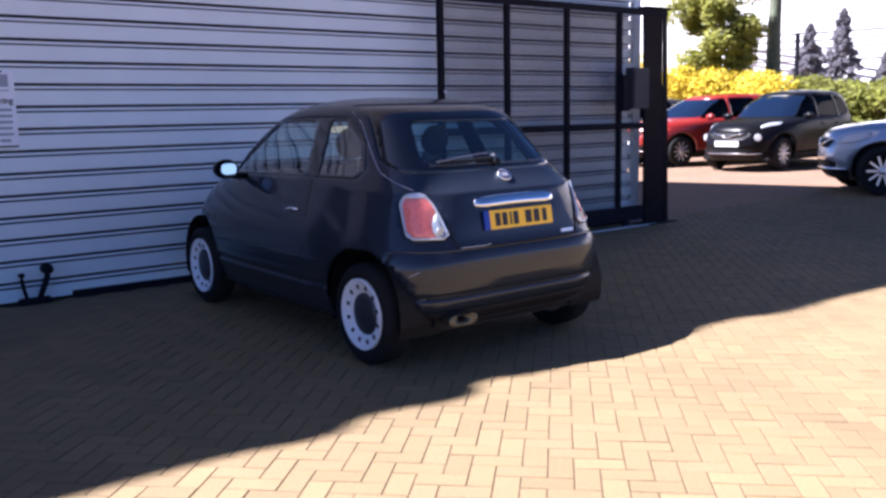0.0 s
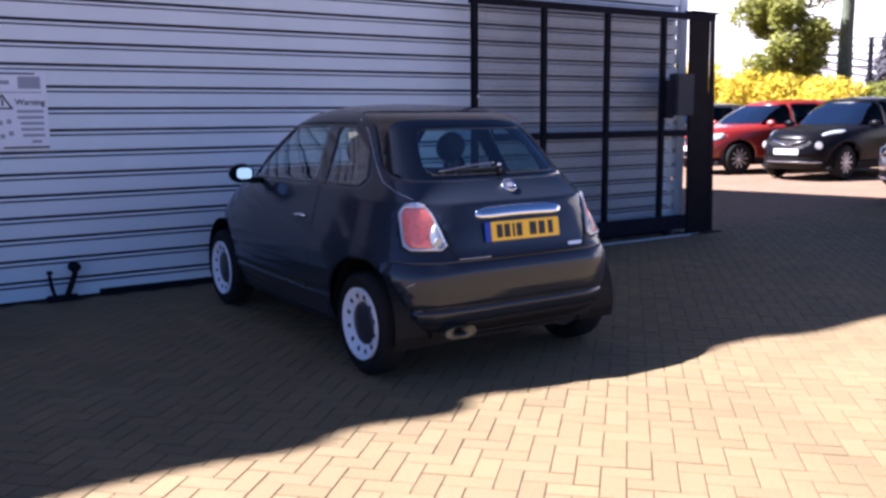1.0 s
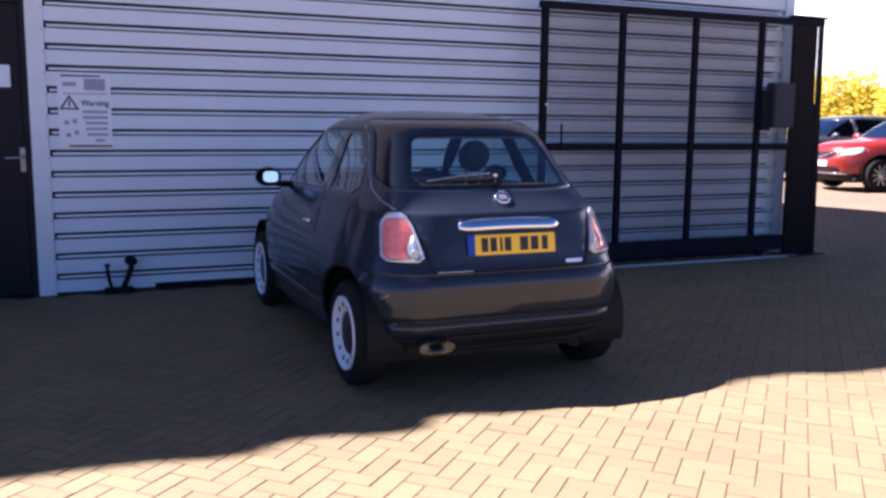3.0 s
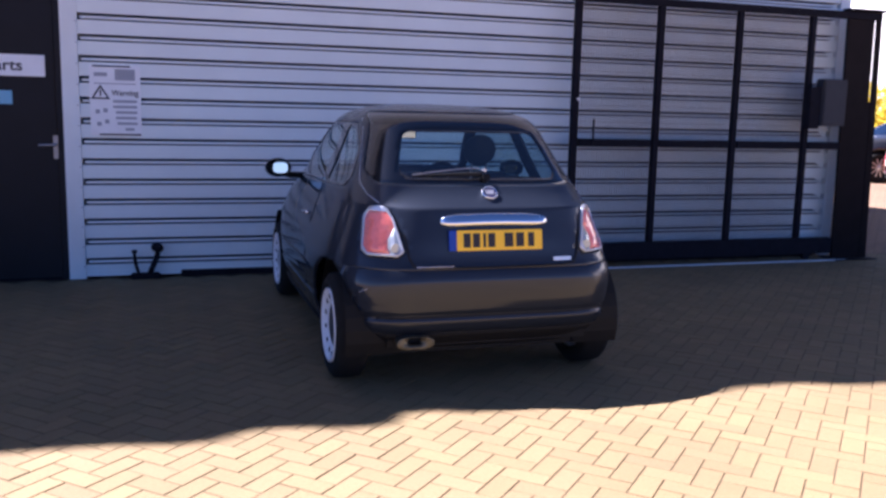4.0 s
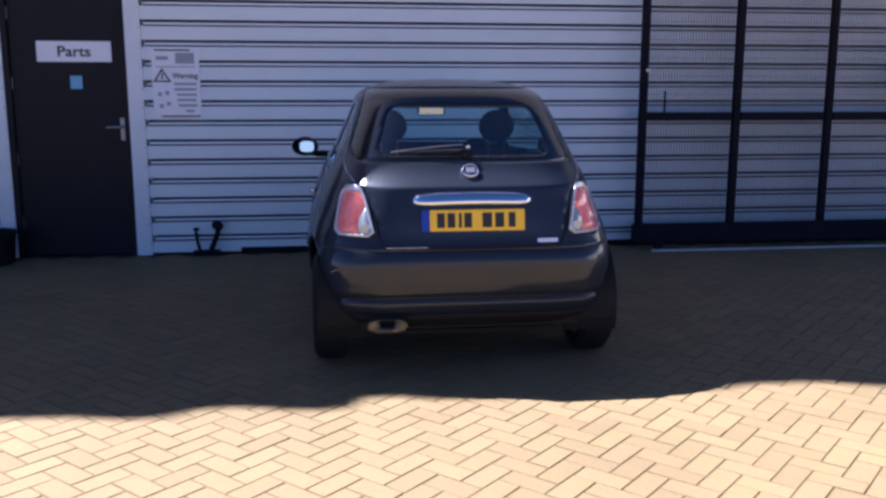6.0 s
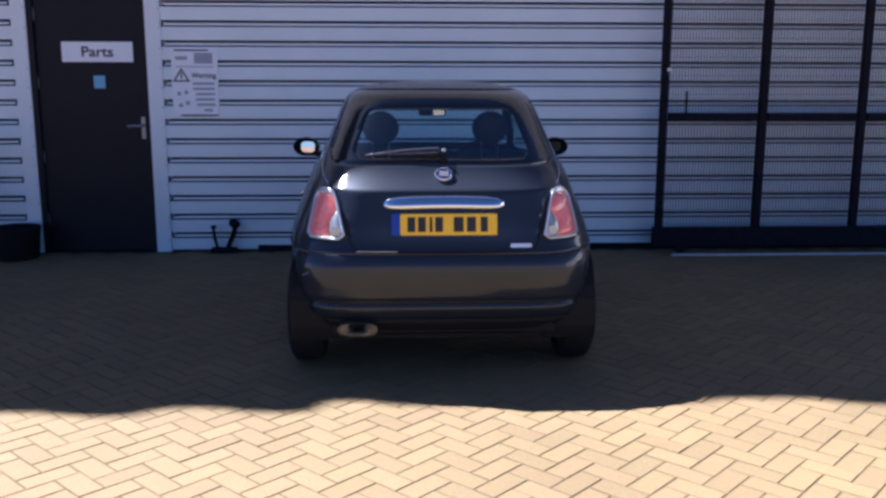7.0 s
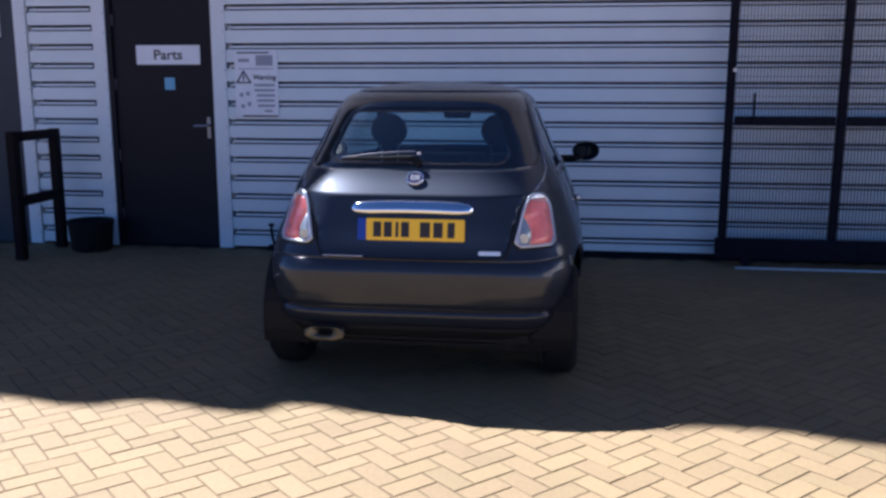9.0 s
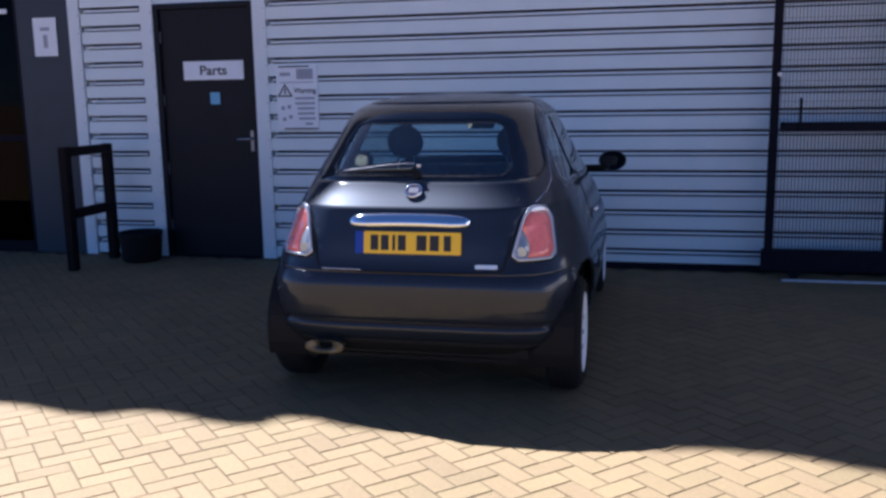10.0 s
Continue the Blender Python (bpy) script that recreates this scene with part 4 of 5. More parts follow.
# ---- timber stand and tub beside the entrance ----
stand = thing("barrier_stand", "black painted square-tube hand rail stand by the entrance", "railing", (-3.84, -0.48, 0.0))
for y in (-0.33, 0.29):
    part("post", boxed(-0.040, 0.040, y - 0.040, y + 0.040, 0.0, 1.09, 0.006), M_BROWN_STEEL, stand)
for z in (1.045, 0.50):
    part("rail", boxed(-0.040, 0.040, -0.284, 0.244, z - 0.04, z + 0.04, 0.006), M_BROWN_STEEL, stand)
tub = thing("tub", "low round black rubber tub beside the parts door", "tub", (-3.50, -0.27, 0.0))
b = bmesh.new()
rings = []
for r, z in ((0.155, 0.0), (0.175, 0.02), (0.195, 0.24), (0.205, 0.26), (0.200, 0.275), (0.185, 0.27), (0.175, 0.20), (0.0, 0.19)):
    rings.append([b.verts.new((r * math.cos(2 * math.pi * k / 28), r * math.sin(2 * math.pi * k / 28), z)) for k in range(28)])
for p, q in zip(rings, rings[1:]):
    for k in range(28):
        b.faces.new((p[k], p[(k + 1) % 28], q[(k + 1) % 28], q[k]))
b.faces.new(rings[0][::-1])
bmesh.ops.remove_doubles(b, verts=b.verts, dist=0.0005)
part("tub_shell", b, M_RUBBER, tub, smooth=True)

# ---- sliding gate ----
GY = -0.25
gate = thing("sliding_gate", "black steel sliding gate with fine welded mesh infill", "gate", (3.6, GY, 0.0))
GX = (2.05, 2.92, 3.80, 4.66)


def gp(name, x0, x1, y0, y1, z0, z1, mat=None, label="", bevel=0.005):
    return part(name, boxed(x0 - 3.6, x1 - 3.6, y0, y1, z0, z1, bevel), mat or M_BLACK_STEEL, gate, label)


gp("top_rail", 2.0, 5.50, -0.035, 0.035, 2.49, 2.56)
for x in GX:
    gp("upright", x - 0.031, x + 0.031, -0.030, 0.030, 0.238, 2.487)
for a, c in zip(GX, GX[1:] + (5.10,)):
    gp("middle_rail", a + 0.047, c - (0.047 if c < 5 else 0), -0.026, 0.026, 1.16, 1.235)
gp("bottom_rail", 2.0, 5.10, -0.035, 0.035, 0.07, 0.235)
for x in (2.25, 4.8):
    b = rod(bmesh.new(), (x - 3.6, -0.02, 0.048), (x - 3.6, 0.02, 0.048), 0.045, 20)
    part("roller", b, M_BLACK_STEEL, gate)
part("bolt", rod(bmesh.new(), (2.235 - 3.6, -0.04, 1.18), (2.235 - 3.6, -0.04, 1.42), 0.010), M_BLACK_STEEL, gate)
part("lock_stud", rod(bmesh.new(), (2.07 - 3.6, -0.03, 1.60), (2.07 - 3.6, -0.045, 1.60), 0.016), M_STEEL, gate)
for a, c in zip(GX, GX[1:]):
    for z0, z1 in ((0.237, 1.16), (1.235, 2.49)):
        b = bmesh.new()
        n = int((c - a - 0.09) / 0.0254)
        for k in range(n + 1):
            x = a + 0.045 + (c - a - 0.09) * k / n - 3.6
            w = 0.0017 if z0 > 1 else 0.0022           # wire drawn thicker below, so the lower panels come out darker
            box(b, x - w, x + w, -0.0038, 0.0038, z0, z1)
        m = int((z1 - z0) / 0.1524)
        for k in range(1, m):
            z = z0 + (z1 - z0) * k / m
            box(b, a + 0.045 - 3.6, c - 0.045 - 3.6, 0.0039, 0.0065, z - 0.0013, z + 0.0013)
        mesh_panel = part("mesh_panel", b, M_WIRE, gate)
        mesh_panel["kind"] = "stuff"
post = thing("gate_post", "broad brown-black steel gate post with flat cap", "post", (5.36, GY, 0.0))


def leaning(xb, xt, y, z0, z1):
    """A plate whose sides run from the pair of places xb at its foot to the pair xt at its head."""
    b = bmesh.new()
    box(b, 0, 1, -y, y, 0, 1)
    for v in b.verts:
        f = v.co.z
        x0, x1 = xb[0] + (xt[0] - xb[0]) * f, xb[1] + (xt[1] - xb[1]) * f
        v.co.x, v.co.z = x0 + (x1 - x0) * v.co.x, z0 + (z1 - z0) * f
    return b


part("post_shaft", leaning((-0.225, 0.095), (-0.275, 0.055), 0.016, 0.012, 2.562), M_BROWN_STEEL, post)
part("post_shaft", leaning((0.138, 0.225), (0.090, 0.150), 0.012, 0.012, 2.562), M_BROWN_STEEL, post)
part("post_web", leaning((0.097, 0.136), (0.071, 0.105), 0.009, 0.012, 1.66), M_BROWN_STEEL, post)
part("post_cap", boxed(-0.30, 0.165, -0.06, 0.06, 2.564, 2.590, 0.004), M_BROWN_STEEL, post)
part("base_plate", boxed(-0.27, 0.26, -0.13, 0.13, 0.0, 0.0115), M_BROWN_STEEL, post)
cbox = thing("control_box", "grey steel gate control box on the gate", "box", (4.86, GY - 0.036, 1.60))
part("box_body", boxed(-0.135, 0.165, -0.12, 0.0, -0.20, 0.27, 0.010), M_BOX, cbox)
part("box_door", boxed(-0.115, 0.145, -0.128, -0.121, -0.18, 0.25, 0.004), M_BOX, cbox)
part("box_side", boxed(-0.27, -0.138, -0.10, 0.0, -0.23, 0.19, 0.006), M_BLACK_STEEL, cbox)
track = thing("gate_track", "pale worn steel track in the paving", "track", (3.7, GY - 0.10, 0.0))
part("track_bar", boxed(-1.55, 1.55, -0.022, 0.022, -0.004, 0.012, 0.004), M_CONCRETE, track)

# ---- parked cars beyond the gate ----
M_RED = material("red_car_paint", (0.20, 0.014, 0.008), 0.3, coat=0.6, vary=0.05, scale=200)
M_BLACKCAR = material("black_car_paint", (0.006, 0.006, 0.008), 0.28, spec=0.10)
M_SILVERCAR = material("silver_blue_paint", (0.40, 0.45, 0.54), 0.3, metal=0.6, coat=1.0)
M_GREYCAR = material("dark_grey_paint", (0.03, 0.03, 0.035), 0.3, coat=1.0)
M_HEADLAMP = material("headlamp_lens", (0.50, 0.53, 0.58), 0.12, metal=0.15, coat=1.0)


def parked_car(name, label, paint, loc, rz, length, width, height, plate=True, size=1.0, axle=0.62, round_lamps=False):
    """A five-door crossover; its nose points along +y before it is turned by rz."""
    car = thing(name, label, "car", loc, "cars in the car park", rz)
    car.matrix_world = car.matrix_world @ Matrix.Scale(size, 4)
    L, W, H = length / 2, width / 2, height
    table = ((0.20, -L + 0.12, L - 0.14, W - 0.08, 5, 3.4), (0.30, -L + 0.03, L - 0.05, W - 0.03, 5.5, 3.4), (0.45, -L, L, W - 0.01, 5.5, 3.4), (0.62, -L + 0.01, L - 0.01, W, 5.5, 3.4),
             (0.75, -L + 0.05, L - 0.05, W, 5, 3.2), (0.88, -L + 0.08, L - 0.14, W - 0.015, 5, 3.0), (0.97, -L + 0.10, L - 0.45, W - 0.04, 5, 3.0), (1.03, -L + 0.13, L - 1.05, W - 0.075, 5, 3.2),
             (1.10, -L + 0.17, L - 1.20, W - 0.10, 5, 3.6), (H - 0.26, -L + 0.30, L - 1.58, W - 0.17, 4.6, 3.8), (H - 0.14, -L + 0.40, L - 1.85, W - 0.22, 4.4, 3.6), (H - 0.08, -L + 0.50, L - 2.0, W - 0.27, 4, 3.4),
             (H - 0.04, -L + 0.72, L - 2.2, W - 0.36, 3.4, 3), (H - 0.012, -L + 1.1, L - 2.5, W - 0.52, 3, 2.6), (H, -L + 1.6, L - 2.8, 0.10, 2.4, 2.4))
    sh = Shell(table, levels_between((0.20, 0.66, 10), (0.66, 1.03, 14), (1.03, H - 0.08, 14), (H - 0.08, H - 0.001, 8)), 130)
    ra, fa, hub = -L * 0.60, L * axle, 0.33
    for ya in (ra, fa):
        sh.cut("arch", lambda p, ya=ya: (0.385 - math.hypot(p.y - ya, p.z - hub - 0.02)) if abs(p.x) > W * 0.55 else -1.0)
    top = H - 0.13
    sh.cut("screen", lambda p: in_poly(p.x, p.z, [(-W + 0.20, 1.05), (W - 0.20, 1.05), (W - 0.30, top), (-W + 0.30, top)], 0.03) if p.y > L - 2.2 else -1.0)
    sh.cut("back", lambda p: in_poly(p.x, p.z, [(-W + 0.20, 1.06), (W - 0.20, 1.06), (W - 0.30, top - 0.02), (-W + 0.30, top - 0.02)], 0.03) if p.y < -L + 0.7 else -1.0)

    def side(poly):
        return lambda p: in_poly(p.y, p.z, poly, 0.02) if abs(p.x) > 0.8 * sh.W(p.z) else -1.0
    sh.cut("glass_f", side([(L - 1.42, 1.03), (L - 1.95, top), (-0.04, top + 0.02), (-0.04, 1.03)]))
    sh.cut("glass_m", side([(-0.12, 1.03), (-0.12, top + 0.02), (-0.85, top + 0.01), (-0.95, 1.05)]))
    sh.cut("glass_r", side([(-1.02, 1.06), (-0.92, top), (-L + 0.72, top - 0.08), (-L + 0.62, 1.12)]))
    sh.cut("valance", lambda p: 0.34 - p.z)
    sh.cut("grille", lambda p: in_poly(p.x, p.z, [(-0.36, 0.64), (0.36, 0.64), (0.42, 0.76), (-0.42, 0.76)], 0.02) if p.y > L - 0.5 else -1.0)
    sh.cut("intake", lambda p: in_poly(p.x, p.z, [(-0.55, 0.36), (0.55, 0.36), (0.50, 0.46), (-0.50, 0.46)], 0.02) if p.y > L - 0.5 else -1.0)
    lamp = [(0.50, 0.845), (0.56, 0.835), (0.74, 0.90), (0.70, 0.95), (0.60, 0.94)] if round_lamps else [(0.45, 0.70), (0.64, 0.70), (0.72, 0.78), (0.68, 0.87), (0.50, 0.83)]
    sh.cut("headlamp", lambda p: in_poly(abs(p.x), p.z, lamp, 0.02) if p.y > L - 1.0 else -1.0)
    sh.nor = sh.normals()
    sh.mesh("body", ("",), paint, car, thick=0.015, cap=True)
    sh.mesh("valance", ("valance",), M_PLASTIC, car)
    sh.mesh("windscreen", ("screen",), M_PANE_SKY, car, off=-0.004)
    sh.mesh("rear_window", ("back",), M_PANE_DARK, car, off=-0.004)
    sh.mesh("grille", ("grille",), M_PLASTIC, car, off=-0.01)
    sh.mesh("air_intake", ("intake",), M_PLASTIC, car, off=-0.01)
    part("grille_bar", tube(bmesh.new(), [sh.front(-0.34 + 0.68 * k / 12, 0.755 - 0.10 * (1 - abs(k / 6 - 1)), 0.012) for k in range(13)], 0.016), M_CHROME, car, smooth=True)
    part("bumper_lip", tube(bmesh.new(), [sh.front(-0.60 + 1.2 * k / 12, 0.345, 0.008) for k in range(13)], 0.014), M_CHROME, car, smooth=True)
    for s in (-1, 1):
        sh.mesh("headlamp", ("headlamp",), M_HEADLAMP, car, off=0.006, thick=0.02, side=s)
        if round_lamps:
            c = sh.front(s * 0.56, 0.66)
            ring = part("round_lamp", rod(bmesh.new(), c + Vector((s * -0.03, -0.05, 0)), c + Vector((s * 0.02, 0.022, 0)), 0.085, 24, 0.078), M_DULL, car)
            part("lens", rod(bmesh.new(), c + Vector((s * 0.02, 0.0225, 0)), c + Vector((s * 0.028, 0.034, 0)), 0.066, 24, 0.055), M_HEADLAMP, ring)
        for g in ("glass_f", "glass_m", "glass_r"):
            sh.mesh("side_window", (g,), M_PANE_DARK, car, off=-0.005, side=s)
        for ya in (ra, fa):
            wheel(car, (s * (W - (0.165 if ya > 0 else 0.125)), ya, hub), hub + 0.002, 0.21, "alloy", s)
            wheel_well(car, ya, hub + 0.02, 0.39, W - (0.10 if ya > 0 else 0.04), s)
        for pts in (((-0.08, 1.02), (-0.08, 0.6), (-0.10, 0.38)), ((L - 1.35, 1.0), (L - 1.30, 0.7), (L - 1.36, 0.40)), ((-1.0, 1.02), (-0.98, 0.8), (-0.80, 0.5))):
            surface_line("door_gap", [sh.side(y, z, s, 0.001) for y, z in pts], 0.005, M_SEAM, car)
        for y in (-0.22, -1.12 + 0.25):
            surface_line("door_handle", [sh.side(y, 0.90, s, 0.006), sh.side(y + 0.08, 0.902, s, 0.03), sh.side(y + 0.16, 0.90, s, 0.006)], 0.011, paint, car)
        b = bmesh.new()
        bmesh.ops.create_uvsphere(b, u_segments=16, v_segments=10, radius=1.0, matrix=pose(s * (W + 0.06), L - 1.50, 1.06) @ Matrix.Diagonal((0.12, 0.07, 0.075, 1)))
        part("door_mirror", b, paint, car, smooth=True)
    if plate:
        p = sh.front(0, 0.54)
        part("number_plate", boxed(-0.26, 0.26, p.y + 0.004, p.y + 0.016, 0.485, 0.595, 0.003), M_PLATE_WHITE, car)
    part("floor_pan", boxed(-W + 0.12, W - 0.12, -L + 0.3, L - 0.3, 0.20, 0.28, 0.02), M_PLASTIC, car)
    part("dashboard", boxed(-W + 0.2, W - 0.2, L - 1.75, L - 1.35, 0.8, 1.02, 0.05), M_PLASTIC, car)
    for x in (-0.36, 0.36):
        part("front_seat", boxed(x - 0.24, x + 0.24, -0.32, -0.14, 0.45, 1.12, 0.06), M_SEAT, car)
    return car


parked_car("red_crossover", "bright red five-door crossover with silver alloy wheels", M_RED, (14.0, 5.35, 0.15), 78, 4.35, 1.76, 1.58)
parked_car("black_crossover", "black five-door crossover with round headlamps and white plate", M_BLACKCAR, (13.85, 3.3, 0.15), 93, 4.15, 1.70, 1.60, round_lamps=True)
parked_car("silver_suv", "silver blue estate parked at the shade's edge", M_SILVERCAR, (11.03, -1.73, 0.10), 40.7, 4.3, 1.78, 1.56, plate=False, size=1.05, axle=0.70)
parked_car("grey_hatchback", "dark grey car parked in the row behind", M_GREYCAR, (14.9, 8.4, 0.15), 80, 4.2, 1.78, 1.55)

# ---- planting and distance ----
# Mossy green bark, its colour lightened to carry distance haze too.
M_BARK_MOSS_HAZE = material("hazy_mossy_bark", (0.13, 0.15, 0.10), 0.9, vary=0.3, scale=8, bump=0.6, bump_scale=30)
M_BARK = material("grey_brown_bark", (0.22, 0.18, 0.11), 0.9, vary=0.3, scale=12, bump=0.6, bump_scale=30)
M_LEAF = material("mid_green_leaf", (0.27, 0.28, 0.04), 0.6, per_island=0.5)
M_LEAF_YELLOW = material("yellow_green_leaf", (0.62, 0.50, 0.02), 0.6, per_island=0.35)
# Needle colour paled to lavender grey to stand for distance haze.
M_LEAF_HAZE = material("hazy_conifer_needle", (0.23, 0.222, 0.25), 0.9, spec=0.05, per_island=0.10)
M_LEAF_FRESH = material("fresh_green_leaf", (0.22, 0.235, 0.03), 0.6, per_island=0.4)
# White of the backdrop wall that stands in for bright sky.
M_WHITE_SKY = material("white_sky_stand_in", (0.80, 0.80, 0.80), 0.6, vary=0.03, scale=0.4)
for leaf in (M_LEAF, M_LEAF_YELLOW, M_LEAF_FRESH, M_LEAF_HAZE):          # thin leaves let sunlight through
    nt = leaf.node_tree
    skin = nt.nodes["Principled BSDF"]
    through_leaf = nt.nodes.new("ShaderNodeBsdfTranslucent")
    nt.links.new(skin.inputs["Base Color"].links[0].from_socket, through_leaf.inputs["Color"])
    blend = nt.nodes.new("ShaderNodeMixShader")
    blend.inputs[0].default_value = 0.45
    nt.links.new(skin.outputs[0], blend.inputs[1])
    nt.links.new(through_leaf.outputs[0], blend.inputs[2])
    nt.links.new(blend.outputs[0], nt.nodes["Material Output"].inputs["Surface"])


def leaves(b, centre, radii, count, size, rng):
    """Small bent leaf quads scattered through an uneven clump."""
    for _ in range(count):
        d = Vector((rng.gauss(0, 1), rng.gauss(0, 1), rng.gauss(0, 1))).normalized() * (rng.random() ** 0.45)
        p = Vector(centre) + Vector((d.x * radii[0], d.y * radii[1], d.z * radii[2]))
        a = Vector((rng.gauss(0, 1), rng.gauss(0, 1), rng.gauss(0, 0.7))).normalized()
        c = a.orthogonal().normalized()
        s = size * (0.6 + 0.8 * rng.random())
        n = a.cross(c) * s * 0.25
        q = [b.verts.new(p - a * s), b.verts.new(p + c * s * 0.5 + n), b.verts.new(p + a * s), b.verts.new(p - c * s * 0.5 + n)]
        b.faces.new(q)


def trunk(b, base, height, r, rng, lean=0.05):
    pts = [Vector(base)]
    for k in range(6):
        pts.append(pts[-1] + Vector((rng.gauss(0, lean), rng.gauss(0, lean), height / 6)))
    n = 10
    rings = []
    for i, p in enumerate(pts):
        rr = r * (1 - 0.75 * i / 6) * (1.3 if i == 0 else 1)
        rings.append([b.verts.new(p + Vector((rr * math.cos(2 * math.pi * k / n), rr * math.sin(2 * math.pi * k / n), 0))) for k in range(n)])
    for p, q in zip(rings, rings[1:]):
        for k in range(n):
            b.faces.new((p[k], p[(k + 1) % n], q[(k + 1) % n], q[k]))
    return pts


def tree(name, label, loc, height, crown, clumps, leaf_mat, seed, trunk_r=0.12, leaf=0.09, per=420, low=0.35, bark=None):
    rng = random.Random(seed)
    t = thing(name, label, "tree", loc)
    b = bmesh.new()
    pts = trunk(b, (0, 0, -0.1), height * 0.9, trunk_r, rng)
    part("trunk", b, bark or M_BARK, t, smooth=True)
    b = bmesh.new()
    limbs = bmesh.new()
    for k in range(clumps):
        f = low + (1 - low) * (k + rng.random()) / clumps
        stem = pts[min(5, int(f * 6))].lerp(pts[min(6, int(f * 6) + 1)], (f * 6) % 1)
        spread = crown * math.sin(math.pi * min(1, 0.12 + (f - low) / (1 - low) * 0.86)) ** 0.7
        a = rng.random() * 2 * math.pi
        c = stem + Vector((math.cos(a) * spread * (0.35 + 0.6 * rng.random()), math.sin(a) * spread * (0.35 + 0.6 * rng.random()), rng.gauss(0, 0.15)))
        tube(limbs, [stem - Vector((0, 0, 0.4)), stem.lerp(c, 0.5), c], 0.018, 5)
        r = crown * (0.25 + 0.2 * rng.random())
        leaves(b, c, (r, r, r * 0.75), per, leaf, rng)
    part("limbs", limbs, M_BARK, t)
    part("crown", b, leaf_mat, t)
    return t


def shrub(name, label, loc, radii, leaf_mat, seed, per=16000, leaf=0.08):
    rng = random.Random(seed)
    t = thing(name, label, "shrub", loc)
    b = bmesh.new()
    for k in range(9):
        a = 2 * math.pi * k / 9
        tube(b, [(0, 0, 0), (0.3 * radii[0] * math.cos(a), 0.3 * radii[1] * math.sin(a), 0.5 * radii[2]), (0.7 * radii[0] * math.cos(a), 0.7 * radii[1] * math.sin(a), 1.2 * radii[2])], 0.015, 5)
    part("stems", b, M_BARK, t)
    b = bmesh.new()
    for k in range(10):
        c = (rng.uniform(-0.7, 0.7) * radii[0], rng.uniform(-0.7, 0.7) * radii[1], radii[2] * rng.uniform(0.35, 1.5))
        f = rng.uniform(0.45, 0.65)
        leaves(b, c, (radii[0] * f, radii[1] * f, radii[2] * f), per // 10, leaf, rng)
    part("foliage", b, leaf_mat, t)
    return t


for k, (x, y, rx, ry, rz, m) in enumerate((
        (18.8, 17.5, 1.6, 2.1, 1.45, M_LEAF_YELLOW), (19.6, 14.9, 1.5, 2.1, 1.5, M_LEAF_YELLOW), (20.2, 12.9, 1.5, 1.9, 1.40, M_LEAF_YELLOW), (20.4, 11.2, 1.4, 1.7, 1.45, M_LEAF_YELLOW), (20.6, 9.5, 1.4, 1.7, 1.32, M_LEAF_YELLOW),
        (21.0, 7.4, 1.5, 1.7, 1.10, M_LEAF_FRESH), (21.6, 5.2, 1.5, 1.7, 1.05, M_LEAF_FRESH), (22.0, 2.9, 1.5, 1.8, 1.1, M_LEAF_FRESH), (22.4, 0.4, 1.5, 1.8, 1.0, M_LEAF_FRESH), (18.2, 20.5, 1.6, 2.0, 1.4, M_LEAF_YELLOW))):
    shrub("yellow_shrub" if m is M_LEAF_YELLOW else "green_shrub", "sunlit yellow flowering shrub behind the parked cars" if m is M_LEAF_YELLOW else "fresh green shrub behind the parked cars",
          (x, y - 0.9, 0.12), (rx, ry, rz), m, 40 + k)
tree("street_tree", "leafy young tree with slim trunk behind parked cars", (21.0, 10.3, 0.12), 7.4, 1.55, 46, M_LEAF, 5, 0.07, 0.085, 480, 0.41)
tree("broad_tree", "taller tree with a thick bare trunk by the hedge", (23.5, 9.68, 0.12), 12.5, 2.2, 26, M_LEAF, 6, 0.30, 0.10, 380, 0.62, M_BARK_MOSS_HAZE)


def conifer(loc, height, spread, seed):
    rng = random.Random(seed)
    t = thing("conifer", "pale distant conifer against the bright sky", "tree", loc)
    b = bmesh.new()
    trunk(b, (0, 0, -0.1), height * 0.95, 0.14, rng, 0.03)
    part("trunk", b, M_BARK, t)
    b = bmesh.new()
    for k in range(280):
        f = (k + rng.random()) / 280
        r = spread * (1 - f) ** 0.90 * (0.80 + 0.12 * math.sin(f * 23 + seed) + rng.uniform(-0.12, 0.12)) + 0.06
        a = rng.random() * 2 * math.pi
        d = r * (0.2 + 0.9 * rng.random())
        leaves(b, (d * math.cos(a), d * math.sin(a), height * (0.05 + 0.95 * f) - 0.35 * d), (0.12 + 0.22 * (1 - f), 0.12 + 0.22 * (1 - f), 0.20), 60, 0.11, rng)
    part("crown", b, M_LEAF_HAZE, t)
    return t


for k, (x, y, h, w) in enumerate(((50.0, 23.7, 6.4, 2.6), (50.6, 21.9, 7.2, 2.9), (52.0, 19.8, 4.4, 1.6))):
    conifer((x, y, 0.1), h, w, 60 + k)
fp = thing("fence_post", "slim dark post standing behind the hedge", "post", (24.6, 9.40, 0.1))
part("post_shaft", boxed(-0.06, 0.06, -0.06, 0.06, 0, 3.75, 0.01), M_BLACK_STEEL, fp)

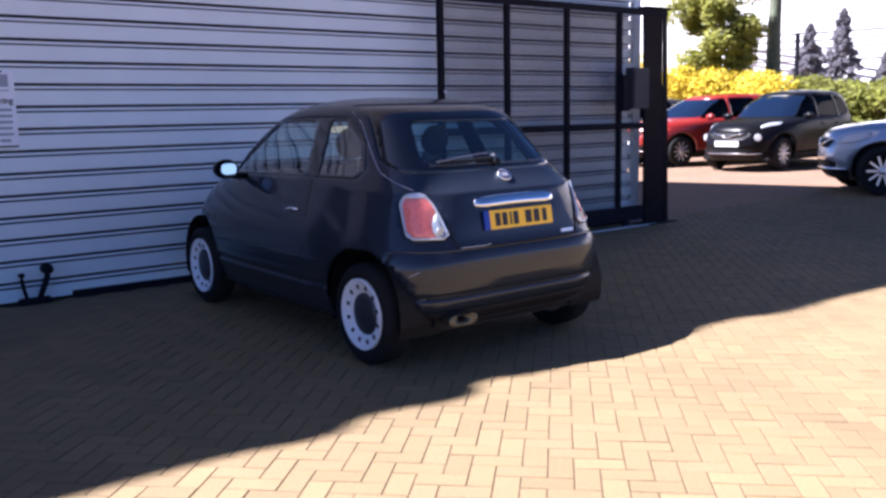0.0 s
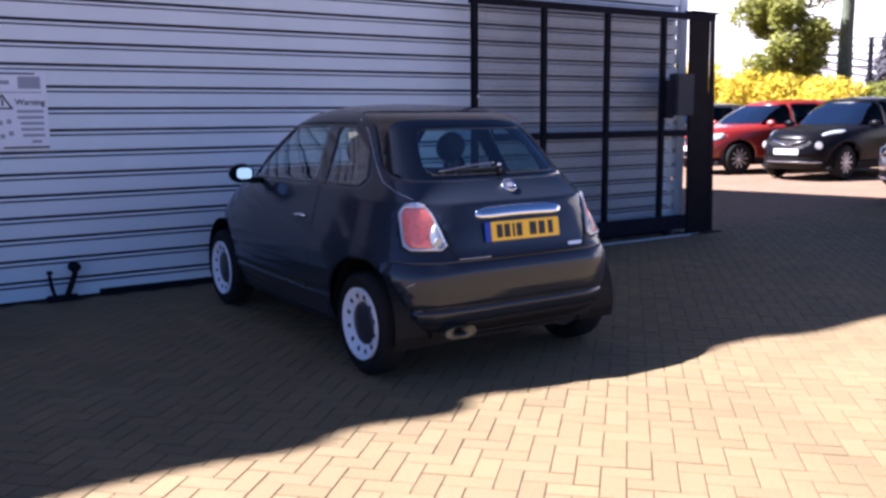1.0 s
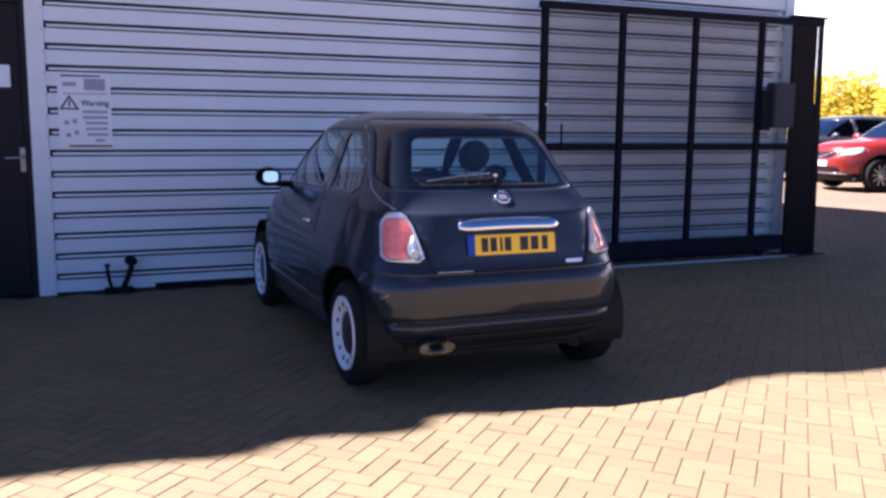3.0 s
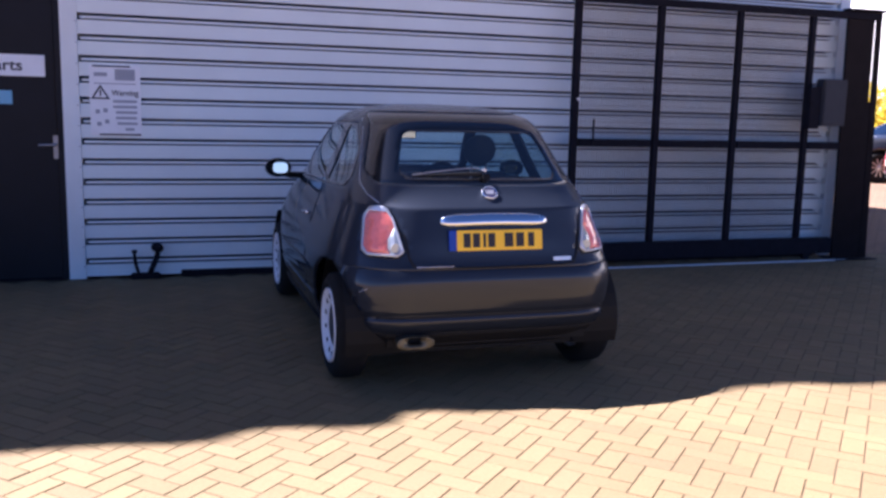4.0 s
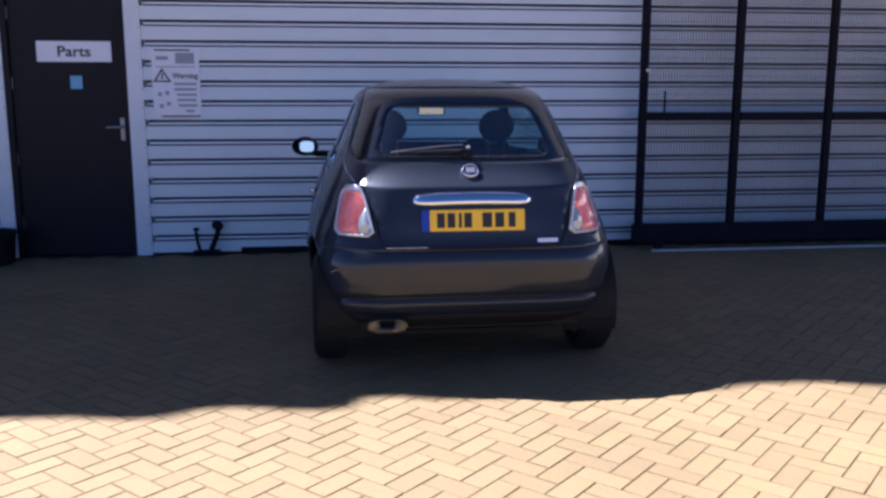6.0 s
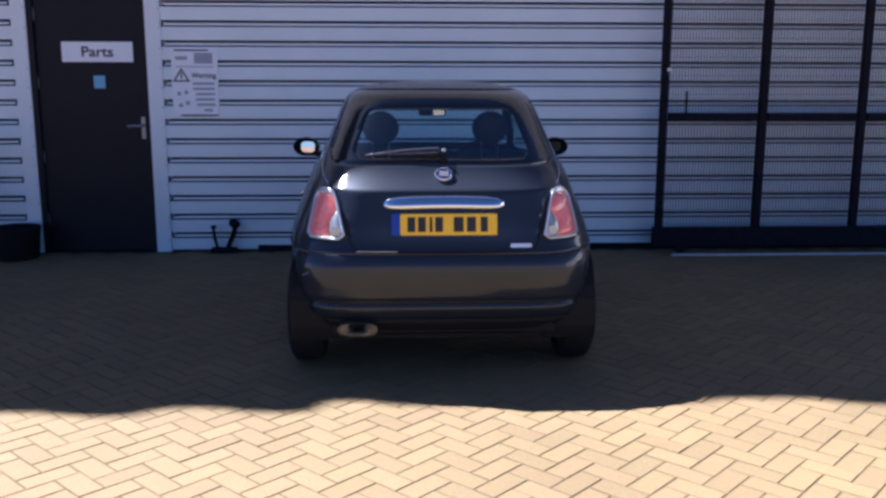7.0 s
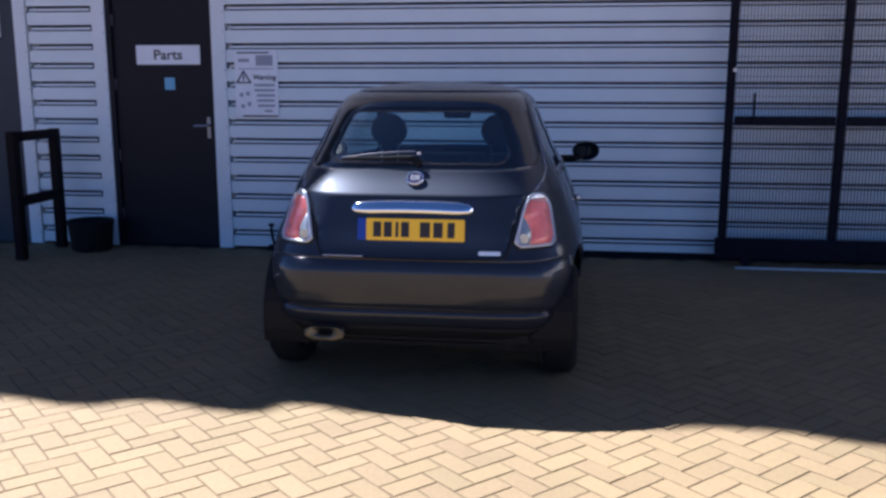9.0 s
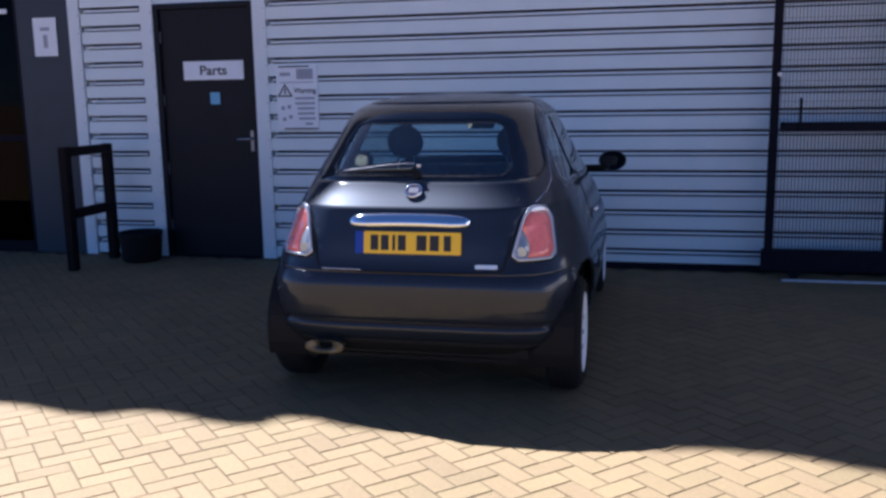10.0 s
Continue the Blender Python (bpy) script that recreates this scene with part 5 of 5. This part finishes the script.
# white hooped post among the shrubs, and cables strung across the sky
wp = thing("white_post", "slim white post with a grey hooped arm among shrubs", "post", (22.0, 11.2, 0.1))
part("post_shaft", rod(bmesh.new(), (0, 0, 0), (0, 0, 3.35), 0.05, 12), M_PAPER, wp)
part("hooped_arm", tube(bmesh.new(), [(0, -0.05 - 0.30 * k / 8, 2.72 + 0.22 * math.sin(math.pi * (0.25 + 0.65 * k / 8))) for k in range(9)], 0.022), M_GREYINK, wp, smooth=True)
up = thing("utility_pole", "plain timber pole carrying cables behind the tree", "pole", (52.0, 33.0, 0.1))
part("pole_shaft", rod(bmesh.new(), (0, 0, 0), (0, 0, 6.7), 0.14, 12, 0.10), M_BARK, up)
for k, z in enumerate((6.45, 5.95, 5.45, 4.65)):
    cable = thing("overhead_cable", "thin dark cable hanging across the bright sky", "cable", (52.0, 33.0, 0.0), "cables overhead")
    part("strand", tube(bmesh.new(), [(1.2 * j / 16, 0.0 - 36.6 * j / 16, z - 0.35 * math.sin(math.pi * j / 16)) for j in range(17)], 0.06, 6), M_SEAM, cable)
copy_thing(up, pose(53.2, -3.6, 0.1))

# bright far wall, ribbed along its length, standing in for the bleached sky
sky_backdrop = structure(thing("backdrop", "tall white ribbed wall in full sun standing in for bleached sky", "building"), "", "")
b = bmesh.new()
rows = []
for k in range(60):
    z = 0.0 + k * 0.25
    rows += [(z, 0.0), (z + 0.20, 0.0), (z + 0.205, 0.05), (z + 0.245, 0.05)]
va = [[b.verts.new((62.0 + y * 0.8, -30.0, z)), b.verts.new((48.0 + y * 0.8, 60.0, z))] for z, y in rows]
for p, q in zip(va, va[1:]):
    b.faces.new((p[0], p[1], q[1], q[0]))
part("shed_wall", b, M_WHITE_SKY, sky_backdrop)

# ---- herringbone paving, laid at 45 degrees to the wall ----
def brick_mesh(l, w):
    b = bmesh.new()
    c = 0.0022
    a = [b.verts.new((sx * l / 2, sy * w / 2, -0.012)) for sx, sy in ((-1, -1), (1, -1), (1, 1), (-1, 1))]
    m = [b.verts.new((sx * l / 2, sy * w / 2, -c)) for sx, sy in ((-1, -1), (1, -1), (1, 1), (-1, 1))]
    t = [b.verts.new((sx * (l / 2 - c), sy * (w / 2 - c), 0.0)) for sx, sy in ((-1, -1), (1, -1), (1, 1), (-1, 1))]
    for p, q in ((a, m), (m, t)):
        for k in range(4):
            b.faces.new((p[k], p[(k + 1) % 4], q[(k + 1) % 4], q[k]))
    b.faces.new(t)
    me = bpy.data.meshes.new("brick")
    b.to_mesh(me)
    b.free()
    me.materials.append(M_PAVER)
    return me


UNIT, JOINT = 0.1005, 0.0055
brick_data = brick_mesh(2 * UNIT - JOINT, UNIT - JOINT)
template = [v.co.copy() for v in brick_data.vertices]
template_faces = [tuple(p.vertices) for p in brick_data.polygons]
rng = random.Random(11)
turn45 = Matrix.Rotation(radians(45), 4, 'Z')
verts, faces = [], []
R = 160
for i in range(-R, R):
    for j in range(-R, R):
        d = (i - j) % 4
        if d not in (0, 3):
            continue
        cx, cy, rot = (i + 1.0, j + 0.5, 0.0) if d == 0 else (i + 0.5, j + 1.0, 90.0)
        p = turn45 @ Vector((cx * UNIT, cy * UNIT, 0))
        x, y = p.x + 2.392, p.y - 3.607
        if not (-9.0 < x < 11.8 and -12.0 < y < -0.06):
            continue
        m = pose(x, y, rise(x) + rng.uniform(-0.001, 0.001), rng.gauss(0, 0.3), rng.gauss(0, 0.3), rot + 45 + rng.gauss(0, 0.35))
        if -2.1 < x < 2.1 and -5.35 < y < -4.0:
            ob = new("brick", brick_data)
            ob.parent = paving
            ob.matrix_basis = m
        else:
            k = len(verts)
            verts += [m @ v for v in template]
            faces += [tuple(k + q for q in f) for f in template_faces]
me = bpy.data.meshes.new("brick_field")
me.from_pydata([tuple(v) for v in verts], [], faces)
me.materials.append(M_PAVER_ALL)
field = new("brick_field", me)
field.parent = paving
field["kind"] = "stuff"
